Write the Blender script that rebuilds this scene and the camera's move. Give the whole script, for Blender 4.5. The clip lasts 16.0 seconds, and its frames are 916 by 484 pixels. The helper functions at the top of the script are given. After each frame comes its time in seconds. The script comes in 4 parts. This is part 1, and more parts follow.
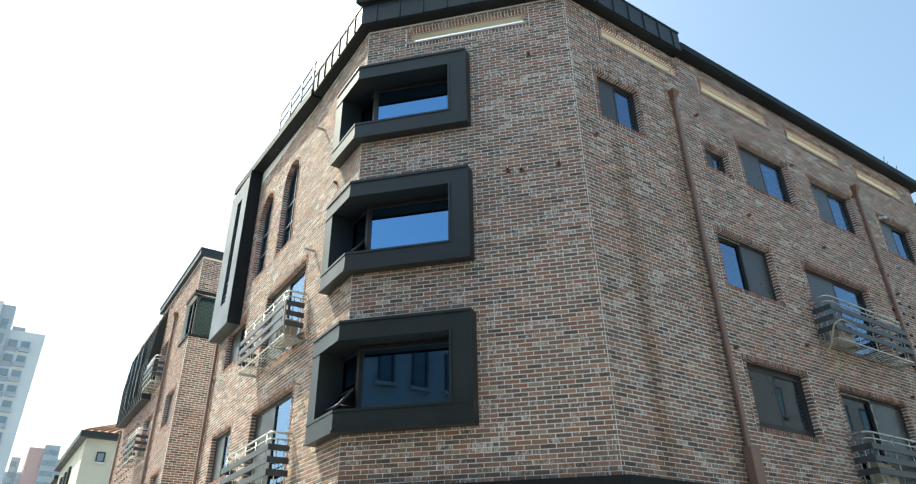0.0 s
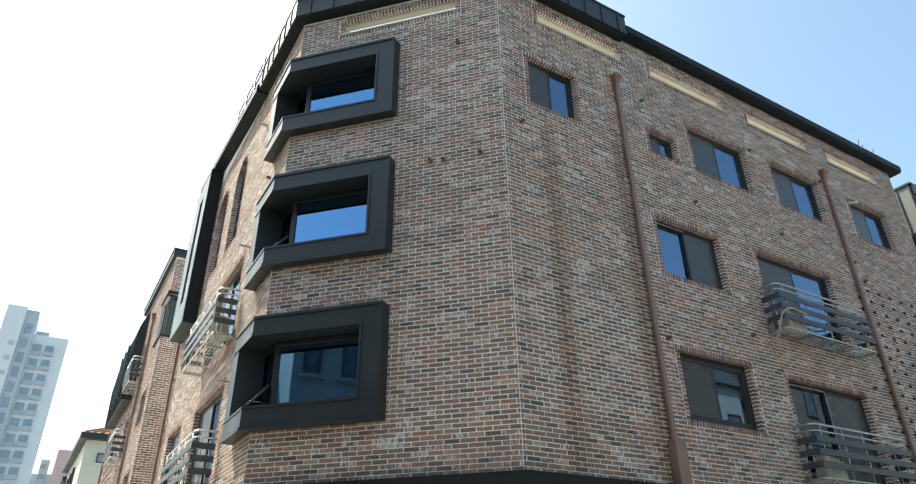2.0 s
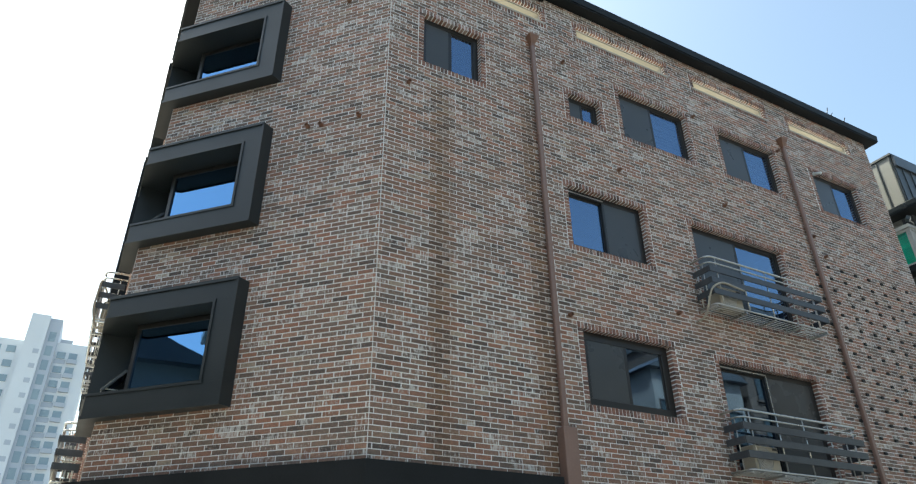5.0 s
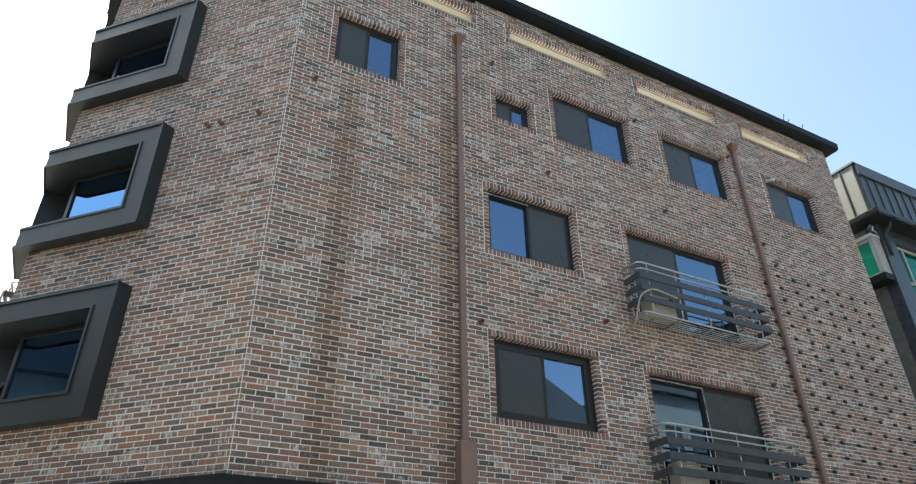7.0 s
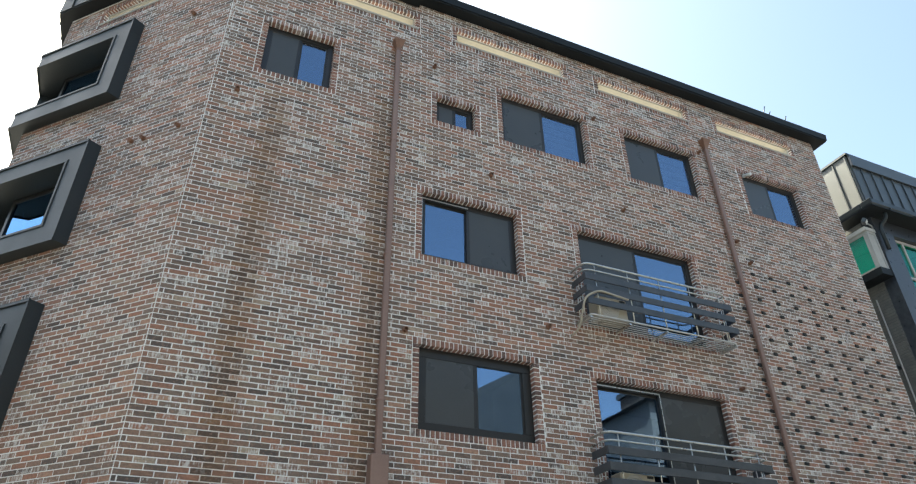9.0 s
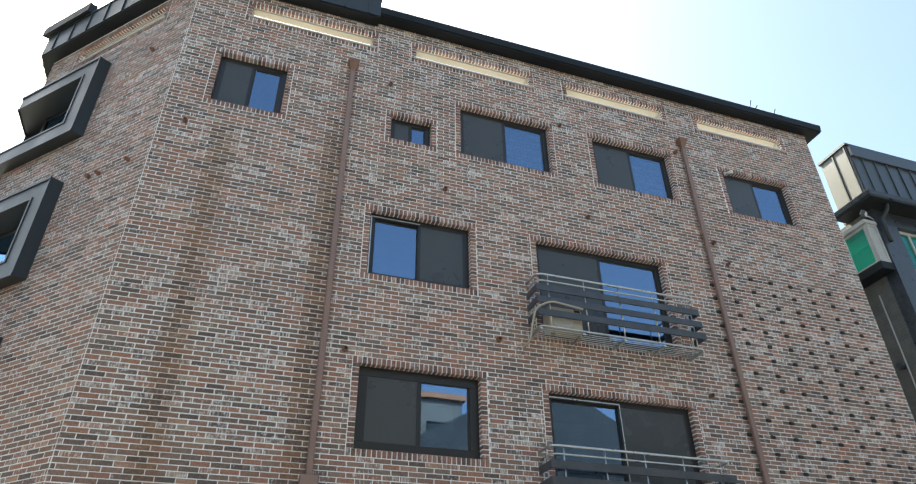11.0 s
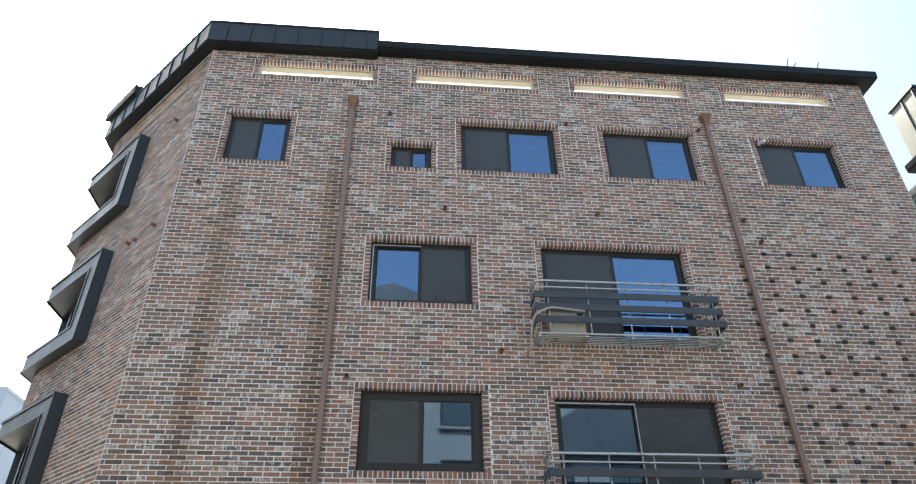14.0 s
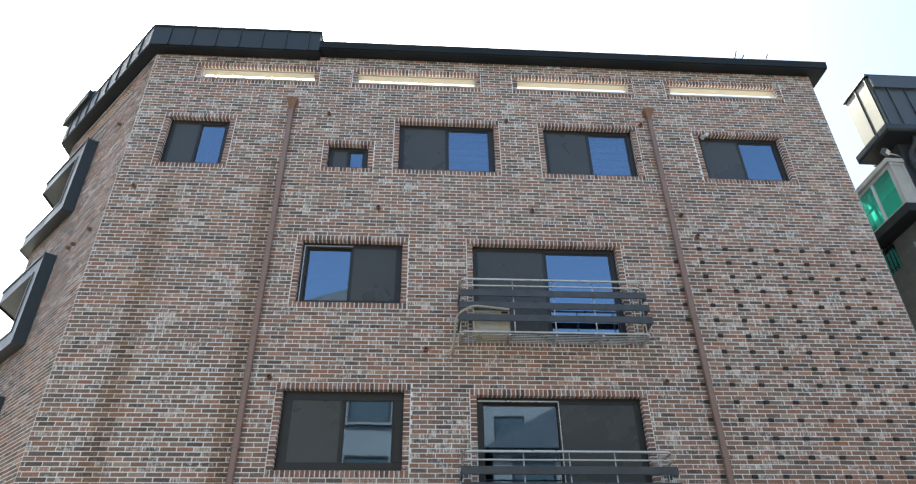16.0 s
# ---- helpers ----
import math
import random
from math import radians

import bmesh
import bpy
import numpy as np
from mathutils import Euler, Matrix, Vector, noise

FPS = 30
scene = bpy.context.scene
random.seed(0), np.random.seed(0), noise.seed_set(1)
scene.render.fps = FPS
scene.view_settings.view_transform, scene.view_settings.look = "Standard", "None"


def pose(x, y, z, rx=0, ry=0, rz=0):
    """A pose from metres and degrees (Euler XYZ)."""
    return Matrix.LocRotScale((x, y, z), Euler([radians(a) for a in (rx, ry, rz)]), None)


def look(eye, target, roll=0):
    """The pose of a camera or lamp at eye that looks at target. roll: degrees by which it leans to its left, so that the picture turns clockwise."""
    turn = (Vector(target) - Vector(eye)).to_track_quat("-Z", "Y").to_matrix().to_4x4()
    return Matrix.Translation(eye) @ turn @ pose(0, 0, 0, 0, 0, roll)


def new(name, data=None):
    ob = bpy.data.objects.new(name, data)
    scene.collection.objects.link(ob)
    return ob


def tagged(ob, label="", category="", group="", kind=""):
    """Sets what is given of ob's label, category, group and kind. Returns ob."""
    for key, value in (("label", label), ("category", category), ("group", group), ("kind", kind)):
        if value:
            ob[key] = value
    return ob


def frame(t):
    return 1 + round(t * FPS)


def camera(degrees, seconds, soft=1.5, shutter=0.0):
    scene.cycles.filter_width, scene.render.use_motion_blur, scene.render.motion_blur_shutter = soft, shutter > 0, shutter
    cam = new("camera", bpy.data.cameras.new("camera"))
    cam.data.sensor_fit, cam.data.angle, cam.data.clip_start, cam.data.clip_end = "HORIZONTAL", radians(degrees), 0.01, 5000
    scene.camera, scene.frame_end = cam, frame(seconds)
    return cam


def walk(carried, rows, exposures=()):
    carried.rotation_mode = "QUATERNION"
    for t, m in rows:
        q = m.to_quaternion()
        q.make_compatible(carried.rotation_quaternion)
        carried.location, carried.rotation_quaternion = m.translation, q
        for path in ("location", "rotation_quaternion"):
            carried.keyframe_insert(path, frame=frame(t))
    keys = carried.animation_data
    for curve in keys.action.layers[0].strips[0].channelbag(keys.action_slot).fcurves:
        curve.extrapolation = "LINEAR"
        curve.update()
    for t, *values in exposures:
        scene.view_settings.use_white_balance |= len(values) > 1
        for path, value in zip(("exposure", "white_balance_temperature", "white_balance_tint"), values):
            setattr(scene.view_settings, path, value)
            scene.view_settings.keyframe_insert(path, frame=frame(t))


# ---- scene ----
cam = camera(68.2, 16.0, soft=1.2)
METRES, EYE, TILT, LEAN, TURN = 13.6, 1.6, 0.0, 0.0, -33.6
ROWS = [
    (0.0, 0.0, 0.0, 0.0, 0.37, 28.84, 0.67),
    (0.5, 0.0332, 0.0032, 0.002, 1.08, 28.84, 0.68),
    (1.0, 0.0662, 0.0052, 0.0025, 1.53, 28.87, 0.68),
    (1.5, 0.0984, 0.0143, 0.0008, 2.29, 28.7, 0.67),
    (2.0, 0.1325, 0.0263, -0.0001, 2.61, 28.78, 0.7),
    (2.5, 0.1639, 0.0386, -0.0, 2.96, 28.74, 0.75),
    (3.0, 0.1924, 0.0591, 0.0012, 3.3, 28.74, 0.71),
    (3.5, 0.2228, 0.0745, 0.0006, 3.92, 28.76, 0.66),
    (6.0, 0.3554, 0.157, -0.0001, 5.54, 29.92, 0.53),
    (6.5, 0.3834, 0.1682, -0.0007, 5.55, 30.57, 0.51),
    (7.0, 0.4104, 0.1852, 0.0, 5.62, 31.19, 0.6),
    (7.5, 0.4399, 0.1987, -0.0001, 5.71, 31.76, 0.58),
    (8.0, 0.4691, 0.211, -0.0024, 6.65, 32.23, 0.61),
    (8.5, 0.4998, 0.2252, -0.0013, 8.06, 32.59, 0.74),
    (9.0, 0.5318, 0.2341, -0.0002, 9.61, 32.83, 0.73),
    (11.5, 0.6869, 0.2527, 0.0092, 16.16, 33.48, 0.62),
    (12.0, 0.7177, 0.2523, 0.0109, 17.99, 33.53, 0.75),
    (12.5, 0.7457, 0.2601, 0.0112, 20.89, 33.5, 0.77),
    (13.0, 0.7767, 0.2668, 0.0121, 23.71, 33.57, 0.69),
    (13.5, 0.8011, 0.2749, 0.0129, 26.4, 33.53, 0.59),
    (14.0, 0.8256, 0.2896, 0.0135, 28.51, 33.44, 0.63),
    (14.5, 0.8509, 0.3013, 0.014, 28.85, 33.46, 0.6),
    (15.0, 0.8745, 0.3139, 0.0138, 29.37, 33.4, 0.65),
    (15.5, 0.8992, 0.3277, 0.0151, 29.62, 33.21, 0.69),
    (16.0, 0.9216, 0.3378, 0.0151, 29.93, 33.05, 0.73),
]
walk(cam, [(t, pose(0, 0, EYE, TILT, LEAN, TURN) @ pose(METRES * x, METRES * y, METRES * z, 90 + pitch, roll, yaw)) for t, x, y, z, yaw, pitch, roll in ROWS],
     [(0.0, 1.13, 6650, -7), (3.5, 1.19, 6680, -5), (6.0, 1.18, 6800, -3), (7.5, 1.40, 6880, -2), (9.0, 1.46, 6900, -1), (11.5, 1.50, 6850, 0), (13.5, 1.60, 6750, 1), (16.0, 1.60, 6750, 1)])


# ---- world, sun ----
SUN = Vector((-0.2815, 0.5219, 0.8052)).normalized()
world = bpy.data.worlds.new("sky")
scene.world = world
world.use_nodes = True
wn = world.node_tree.nodes
wl = world.node_tree.links
sky = wn.new("ShaderNodeTexSky")
sky.sky_type = "NISHITA"
sky.sun_disc = False
sky.sun_elevation = math.asin(SUN.z)
sky.sun_rotation = math.atan2(SUN.x, SUN.y)
sky.air_density, sky.dust_density, sky.ozone_density = 1.0, 3.0, 1.0
wn["Background"].inputs["Strength"].default_value = 0.15
wl.new(sky.outputs["Color"], wn["Background"].inputs["Color"])
sun_data = bpy.data.lights.new("sun", "SUN")
sun_data.energy, sun_data.angle, sun_data.color = 4.2, radians(0.5), (1.0, 0.95, 0.87)
sun = new("sun", sun_data)
sun.matrix_world = look((SUN * 60)[:], (0, 0, 0))


# ---- materials ----
class Nodes:
    """A node material under construction."""

    def __init__(self, name):
        self.mat = bpy.data.materials.new(name)
        self.mat.use_nodes = True
        self.tree = self.mat.node_tree
        self.bsdf = self.tree.nodes["Principled BSDF"]
        self.out = self.tree.nodes["Material Output"]

    def add(self, kind, **props):
        node = self.tree.nodes.new(kind)
        for key, value in props.items():
            if key == "operation":
                node.operation = value
            elif key == "data_type":
                node.data_type = value
            elif key == "blend":
                node.blend_type = value
        return node

    def link(self, a, b):
        self.tree.links.new(a, b)

    def value(self, socket, v):
        if isinstance(v, (int, float, tuple)):
            socket.default_value = v
        else:
            self.link(v, socket)

    def math(self, operation, a, b=0.0):
        node = self.add("ShaderNodeMath", operation=operation)
        self.value(node.inputs[0], a)
        self.value(node.inputs[1], b)
        return node.outputs[0]

    def position(self, scale=(1, 1, 1)):
        geo = self.add("ShaderNodeNewGeometry")
        mul = self.add("ShaderNodeVectorMath", operation="MULTIPLY")
        self.link(geo.outputs["Position"], mul.inputs[0])
        mul.inputs[1].default_value = scale
        return mul.outputs[0]

    def noise(self, scale=(1, 1, 1), detail=3.0, rough=0.55):
        n = self.add("ShaderNodeTexNoise")
        n.inputs["Scale"].default_value = 1.0
        n.inputs["Detail"].default_value = detail
        n.inputs["Roughness"].default_value = rough
        self.link(self.position(scale), n.inputs["Vector"])
        return n.outputs["Fac"]

    def span(self, v, a, b, lo=0.0, hi=1.0):
        n = self.add("ShaderNodeMapRange")
        self.link(v, n.inputs[0])
        for i, x in enumerate((a, b, lo, hi)):
            n.inputs[i + 1].default_value = x
        return n.outputs[0]

    def mix(self, fac, a, b, blend="MIX"):
        n = self.add("ShaderNodeMix", data_type="RGBA", blend=blend)
        self.value(n.inputs[0], fac)
        self.value(n.inputs[6], (*a, 1) if isinstance(a, tuple) else a)
        self.value(n.inputs[7], (*b, 1) if isinstance(b, tuple) else b)
        return n.outputs[2]

    def ramp(self, fac, stops, constant=False):
        n = self.add("ShaderNodeValToRGB")
        r = n.color_ramp
        r.interpolation = "CONSTANT" if constant else "LINEAR"
        while len(r.elements) < len(stops):
            r.elements.new(0.5)
        for e, (p, c) in zip(r.elements, stops):
            e.position, e.color = p, (*c, 1)
        self.link(fac, n.inputs[0])
        return n.outputs[0]

    def bump(self, height, strength=0.3, distance=0.01):
        n = self.add("ShaderNodeBump")
        n.inputs["Strength"].default_value = strength
        n.inputs["Distance"].default_value = distance
        self.link(height, n.inputs["Height"])
        self.link(n.outputs[0], self.bsdf.inputs["Normal"])

    def finish(self, color, rough, metal=0.0):
        self.value(self.bsdf.inputs["Base Color"], (*color, 1) if isinstance(color, tuple) else color)
        self.value(self.bsdf.inputs["Roughness"], rough)
        self.value(self.bsdf.inputs["Metallic"], metal)
        return self.mat


def brick_material(name, tones, lime, stained=False):
    m = Nodes(name)
    info = m.add("ShaderNodeObjectInfo").outputs["Random"]
    isle = m.add("ShaderNodeNewGeometry").outputs["Random Per Island"]
    rnd = m.math("FRACT", m.math("ADD", info, isle))
    rnd2 = m.math("FRACT", m.math("MULTIPLY", rnd, 57.3))
    base = m.ramp(rnd, tones, constant=True)
    base = m.mix(m.span(m.noise((30, 30, 50), 3), 0.35, 0.65, 0.0, 0.65), base, m.mix(0.6, base, (0.10, 0.072, 0.056)))
    # burnt and pale flecks within each brick
    base = m.mix(m.span(m.noise((26, 26, 38), 4, 0.7), 0.50, 0.66, 0.0, 0.7), base, m.mix(0.65, base, (0.42, 0.245, 0.17)))
    base = m.mix(m.span(m.noise((55, 55, 20), 4, 0.7), 0.55, 0.72, 0.0, 0.6), base, (0.10, 0.078, 0.07))
    # lime wash left on the reclaimed bricks, in clouds and in short upright smears
    cloud = m.noise((0.8, 0.8, 1.3), 3)
    patch = m.noise((13, 13, 22), 4, 0.65)
    smear = m.noise((48, 48, 9), 2)
    amount = m.math("ADD", m.math("ADD", patch, m.math("MULTIPLY", m.math("SUBTRACT", rnd2, 0.5), 0.56)),
                    m.math("MULTIPLY", m.math("SUBTRACT", cloud, 0.5), 0.46))
    amount = m.math("ADD", amount, m.math("MULTIPLY", m.math("SUBTRACT", smear, 0.5), 1.05))
    mask = m.span(amount, 0.66, 0.90, 0.0, lime)
    color = m.mix(mask, base, m.mix(m.span(smear, 0.35, 0.6), (0.52, 0.44, 0.385), (0.76, 0.715, 0.67)))
    if stained:
        color = rain_strips(m, color, (0.19, 0.098, 0.05), 0.42)
    grain = m.math("ADD", m.noise((90, 90, 90), 4), m.math("MULTIPLY", patch, 0.8))
    m.bump(grain, 0.5, 0.006)
    return m.finish(color, m.span(patch, 0.3, 0.7, 0.78, 0.95))


def rain_strips(m, color, dark, most):
    """Rain has darkened two upright strips of the front wall."""
    sep = m.add("ShaderNodeSeparateXYZ")
    m.link(m.position(), sep.inputs[0])
    x, z = sep.outputs[0], sep.outputs[2]
    wob = m.math("MULTIPLY", m.math("SUBTRACT", m.noise((9, 9, 13), 3), 0.5), 0.45)
    for cx, half, top, deep in ((8.45, 0.19, 9.65, 1.0), (10.2, 0.16, 10.2, 1.0)):
        off = m.math("ABSOLUTE", m.math("SUBTRACT", m.math("ADD", x, wob), cx))
        strip = m.math("MULTIPLY", m.span(off, half * 0.6, half * 1.3, deep, 0.0), m.span(z, top - 0.4, top, 1.0, 0.0))
        color = m.mix(m.math("MULTIPLY", strip, most), color, m.mix(0.7, color, dark))
    return color


def mottled(name, c1, c2, scale=3.0, rough=0.6, metal=0.0, bump=0.15, fine=40.0):
    m = Nodes(name)
    big = m.noise((scale, scale, scale), 4)
    small = m.noise((fine, fine, fine), 3)
    fac = m.span(m.math("ADD", m.math("MULTIPLY", big, 0.7), m.math("MULTIPLY", small, 0.3)), 0.3, 0.7)
    m.bump(small, bump, 0.004)
    return m.finish(m.mix(fac, c1, c2), m.span(big, 0.3, 0.7, rough - 0.08, min(rough + 0.08, 1.0)), metal)


def glass_material(name, tint, gloss, mirror):
    m = Nodes(name)
    clear = m.add("ShaderNodeBsdfTransparent")
    clear.inputs[0].default_value = (*tint, 1)
    shine = m.add("ShaderNodeBsdfGlossy")
    shine.inputs[0].default_value = (*gloss, 1)
    shine.inputs["Roughness"].default_value = 0.015
    wave = m.noise((1.3, 1.3, 1.3), 1)
    bump = m.add("ShaderNodeBump")
    bump.inputs["Strength"].default_value, bump.inputs["Distance"].default_value = 0.04, 0.02
    m.link(wave, bump.inputs["Height"])
    m.link(bump.outputs[0], shine.inputs["Normal"])
    mix = m.add("ShaderNodeMixShader")
    mix.inputs[0].default_value = mirror
    m.link(clear.outputs[0], mix.inputs[1])
    m.link(shine.outputs[0], mix.inputs[2])
    m.link(mix.outputs[0], m.out.inputs["Surface"])
    return m.mat


TONES = [(0.0, (0.114, 0.090, 0.077)), (0.07, (0.175, 0.126, 0.100)), (0.20, (0.263, 0.154, 0.110)), (0.36, (0.350, 0.175, 0.117)), (0.49, (0.239, 0.171, 0.134)),
         (0.61, (0.303, 0.184, 0.133)), (0.74, (0.408, 0.193, 0.123)), (0.84, (0.320, 0.207, 0.149)), (0.92, (0.479, 0.270, 0.181)), (0.975, (0.455, 0.350, 0.256))]
RED_TONES = [(0.0, (0.13, 0.08, 0.068)), (0.2, (0.25, 0.12, 0.09)), (0.5, (0.33, 0.155, 0.11)), (0.8, (0.40, 0.21, 0.15))]
M_BRICK = brick_material("reclaimed_brick", TONES, 0.72, True)
M_TOOTH = brick_material("rain_stained_brick", [(0.0, (0.10, 0.062, 0.042)), (0.35, (0.245, 0.130, 0.066)), (0.7, (0.155, 0.092, 0.057))], 0.15)
M_TRIM = brick_material("red_trim_brick", RED_TONES, 0.45)
M_REDWALL = brick_material("red_brick", [(p, tuple(0.8 * v for v in c)) for p, c in RED_TONES], 0.3)
M_DARKBRICK = mottled("charcoal_brick", (0.02, 0.02, 0.02), (0.045, 0.042, 0.04), 8, 0.85, bump=0.5)
M_GREYBRICK = mottled("grey_brick", (0.11, 0.105, 0.095), (0.19, 0.18, 0.16), 5, 0.85, bump=0.4)


def mortar_material():
    m = Nodes("lime_mortar")
    big, small = m.noise((2.5, 2.5, 2.5), 4), m.noise((120, 120, 120), 3)
    fac = m.span(m.math("ADD", m.math("MULTIPLY", big, 0.7), m.math("MULTIPLY", small, 0.3)), 0.3, 0.7)
    color = m.mix(fac, (0.76, 0.737, 0.70), (0.88, 0.86, 0.825))
    color = rain_strips(m, color, (0.44, 0.285, 0.17), 0.55)
    m.bump(small, 0.5, 0.004)
    return m.finish(color, 0.95)


M_MORTAR = mortar_material()
M_GREYMORTAR = mottled("grey_mortar", (0.10, 0.10, 0.095), (0.16, 0.155, 0.15), 2.5, 0.95, bump=0.4)
M_METAL = mottled("anthracite_cladding", (0.015, 0.0195, 0.021), (0.025, 0.030, 0.032), 1.2, 0.44, 0.0, 0.05)
M_METAL2 = mottled("slate_grey_cladding", (0.045, 0.052, 0.058), (0.07, 0.078, 0.085), 1.2, 0.4, 0.0, 0.05)
M_SOFFIT = mottled("black_soffit", (0.010, 0.012, 0.013), (0.02, 0.022, 0.024), 1.5, 0.55)
M_FRAME = mottled("bronze_window_frame", (0.016, 0.015, 0.014), (0.026, 0.024, 0.022), 3, 0.4)
M_STEEL = mottled("brushed_steel", (0.55, 0.54, 0.50), (0.68, 0.67, 0.63), 5, 0.32, 0.9, 0.05)
M_SLAT = mottled("grey_painted_slat", (0.045, 0.050, 0.056), (0.085, 0.09, 0.098), 6, 0.42, 0.1, 0.08)
M_PIPE = mottled("brown_pipe", (0.235, 0.145, 0.115), (0.305, 0.195, 0.155), 2, 0.5, 0.2, 0.06)
M_COPPER = mottled("copper_cap", (0.20, 0.10, 0.065), (0.30, 0.16, 0.10), 12, 0.5, 0.35, 0.1)
M_CREAM = mottled("cream_render", (0.42, 0.395, 0.34), (0.50, 0.475, 0.415), 2, 0.85, bump=0.2)
M_CAST = mottled("grey_cast_sill", (0.40, 0.38, 0.35), (0.52, 0.50, 0.46), 4, 0.85, bump=0.3)
M_GLASS = glass_material("reflective_glass", (0.52, 0.56, 0.60), (0.48, 0.67, 0.93), 0.30)
M_BAYGLASS = glass_material("blue_bay_glass", (0.30, 0.33, 0.36), (0.30, 0.60, 1.0), 0.5)
M_DIMGLASS = glass_material("dim_green_glass", (0.18, 0.26, 0.24), (0.4, 0.6, 0.6), 0.06)
M_TEAL = glass_material("teal_glass", (0.28, 0.95, 0.82), (0.55, 0.9, 0.85), 0.10)
M_SCREEN = mottled("insect_screen", (0.055, 0.057, 0.057), (0.07, 0.072, 0.072), 1.2, 0.3, bump=0.0)
screen_bsdf = M_SCREEN.node_tree.nodes["Principled BSDF"]
screen_bsdf.inputs["Specular IOR Level"].default_value = 0.4
M_SOFFIT.node_tree.nodes["Principled BSDF"].inputs["Specular IOR Level"].default_value = 0.2
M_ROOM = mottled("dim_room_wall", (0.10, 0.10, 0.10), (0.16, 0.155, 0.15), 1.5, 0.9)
M_BLIND = mottled("pale_blind", (0.45, 0.46, 0.48), (0.6, 0.6, 0.62), 3, 0.8)
M_WHITE = mottled("white_stucco", (0.66, 0.66, 0.64), (0.78, 0.78, 0.76), 0.7, 0.9, bump=0.3)
# whitish stucco, its colour darkened so that window reflections of it stay dim
M_STREETWALL = mottled("dimmed_white_stucco", (0.15, 0.155, 0.155), (0.21, 0.215, 0.215), 0.7, 0.9, bump=0.3)
M_STREETPANE = mottled("dull_house_glass", (0.03, 0.045, 0.05), (0.05, 0.07, 0.075), 0.4, 0.3, bump=0.0)
# pale stucco darkened the same way, for the reflections in the bay glass
M_DIMPALEWALL = mottled("dimmed_pale_stucco", (0.155, 0.16, 0.16), (0.20, 0.205, 0.205), 0.7, 0.9, bump=0.3)
M_TERRACE = mottled("sand_coloured_roof_coating", (0.29, 0.25, 0.195), (0.36, 0.315, 0.25), 0.8, 0.9)
M_BROWN = mottled("dull_brown_brick", (0.06, 0.048, 0.042), (0.10, 0.08, 0.068), 1.5, 0.9, bump=0.3)
M_IVORY = mottled("ivory_stucco", (0.62, 0.58, 0.47), (0.72, 0.68, 0.56), 0.6, 0.9, bump=0.3)
M_PLASTIC = mottled("cream_plastic", (0.38, 0.33, 0.25), (0.46, 0.41, 0.32), 5, 0.5)
M_GRANITE = mottled("dark_granite", (0.022, 0.024, 0.03), (0.06, 0.065, 0.075), 9, 0.35, fine=160, bump=0.05)
M_ZINC = mottled("zinc_sheet", (0.11, 0.11, 0.103), (0.16, 0.158, 0.148), 1.0, 0.62, 0.1, 0.08)
M_TERRA = mottled("terracotta_tile", (0.36, 0.17, 0.10), (0.50, 0.27, 0.17), 3, 0.8, bump=0.3)
M_ASPHALT = mottled("worn_concrete_road", (0.225, 0.218, 0.205), (0.29, 0.281, 0.266), 0.8, 0.9, bump=0.5)
M_PAVER = mottled("concrete_paver", (0.34, 0.33, 0.32), (0.44, 0.43, 0.41), 2, 0.9, bump=0.3)
M_TOWER = mottled("pale_tower_paint", (0.62, 0.65, 0.68), (0.72, 0.75, 0.78), 0.1, 0.9)
M_TOWER2 = mottled("grey_tower_paint", (0.40, 0.44, 0.50), (0.48, 0.52, 0.58), 0.1, 0.9)
M_TOWERG = mottled("tower_glass", (0.22, 0.29, 0.34), (0.30, 0.38, 0.43), 0.2, 0.25)
M_PINK = mottled("faded_red_tower_paint", (0.50, 0.34, 0.335), (0.57, 0.41, 0.40), 0.1, 0.9)
M_OCHRE = mottled("ochre_tower_paint", (0.60, 0.38, 0.16), (0.68, 0.46, 0.22), 0.1, 0.9)


# ---- mesh helpers ----
def part(name, bm, material, parent=None, label=""):
    """Links a bmesh, or a mesh that is shared, as one object under a thing or a part."""
    if isinstance(bm, bpy.types.Mesh):
        data = bm
    else:
        data = bpy.data.meshes.new(name)
        bmesh.ops.recalc_face_normals(bm, faces=bm.faces)
        bm.to_mesh(data)
        bm.free()
    if not data.materials:
        data.materials.append(material)
    ob = new(name, data)
    ob.parent = parent
    if label:
        ob["label"] = label
    return ob


def empty(name, at=(0, 0, 0), rz=0.0):
    ob = new(name)
    ob.empty_display_size = 0.2
    ob.matrix_basis = pose(*at, 0, 0, rz)
    return ob


def add_box(bm, x0, x1, y0, y1, z0, z1, bevel=0.0, m=None):
    vs = [bm.verts.new((x, y, z)) for z in (z0, z1) for y in (y0, y1) for x in (x0, x1)]
    fs = [bm.faces.new([vs[i] for i in q]) for q in ((0, 2, 3, 1), (4, 5, 7, 6), (0, 1, 5, 4), (2, 6, 7, 3), (0, 4, 6, 2), (1, 3, 7, 5))]
    if bevel:
        es = list({e for f in fs for e in f.edges})
        made = bmesh.ops.bevel(bm, geom=es, offset=bevel, segments=1, affect="EDGES")
        vs = list({v for f in made["faces"] for v in f.verts} | {v for v in vs if v.is_valid})
    if m is not None:
        bmesh.ops.transform(bm, matrix=m, verts=vs)
    return vs


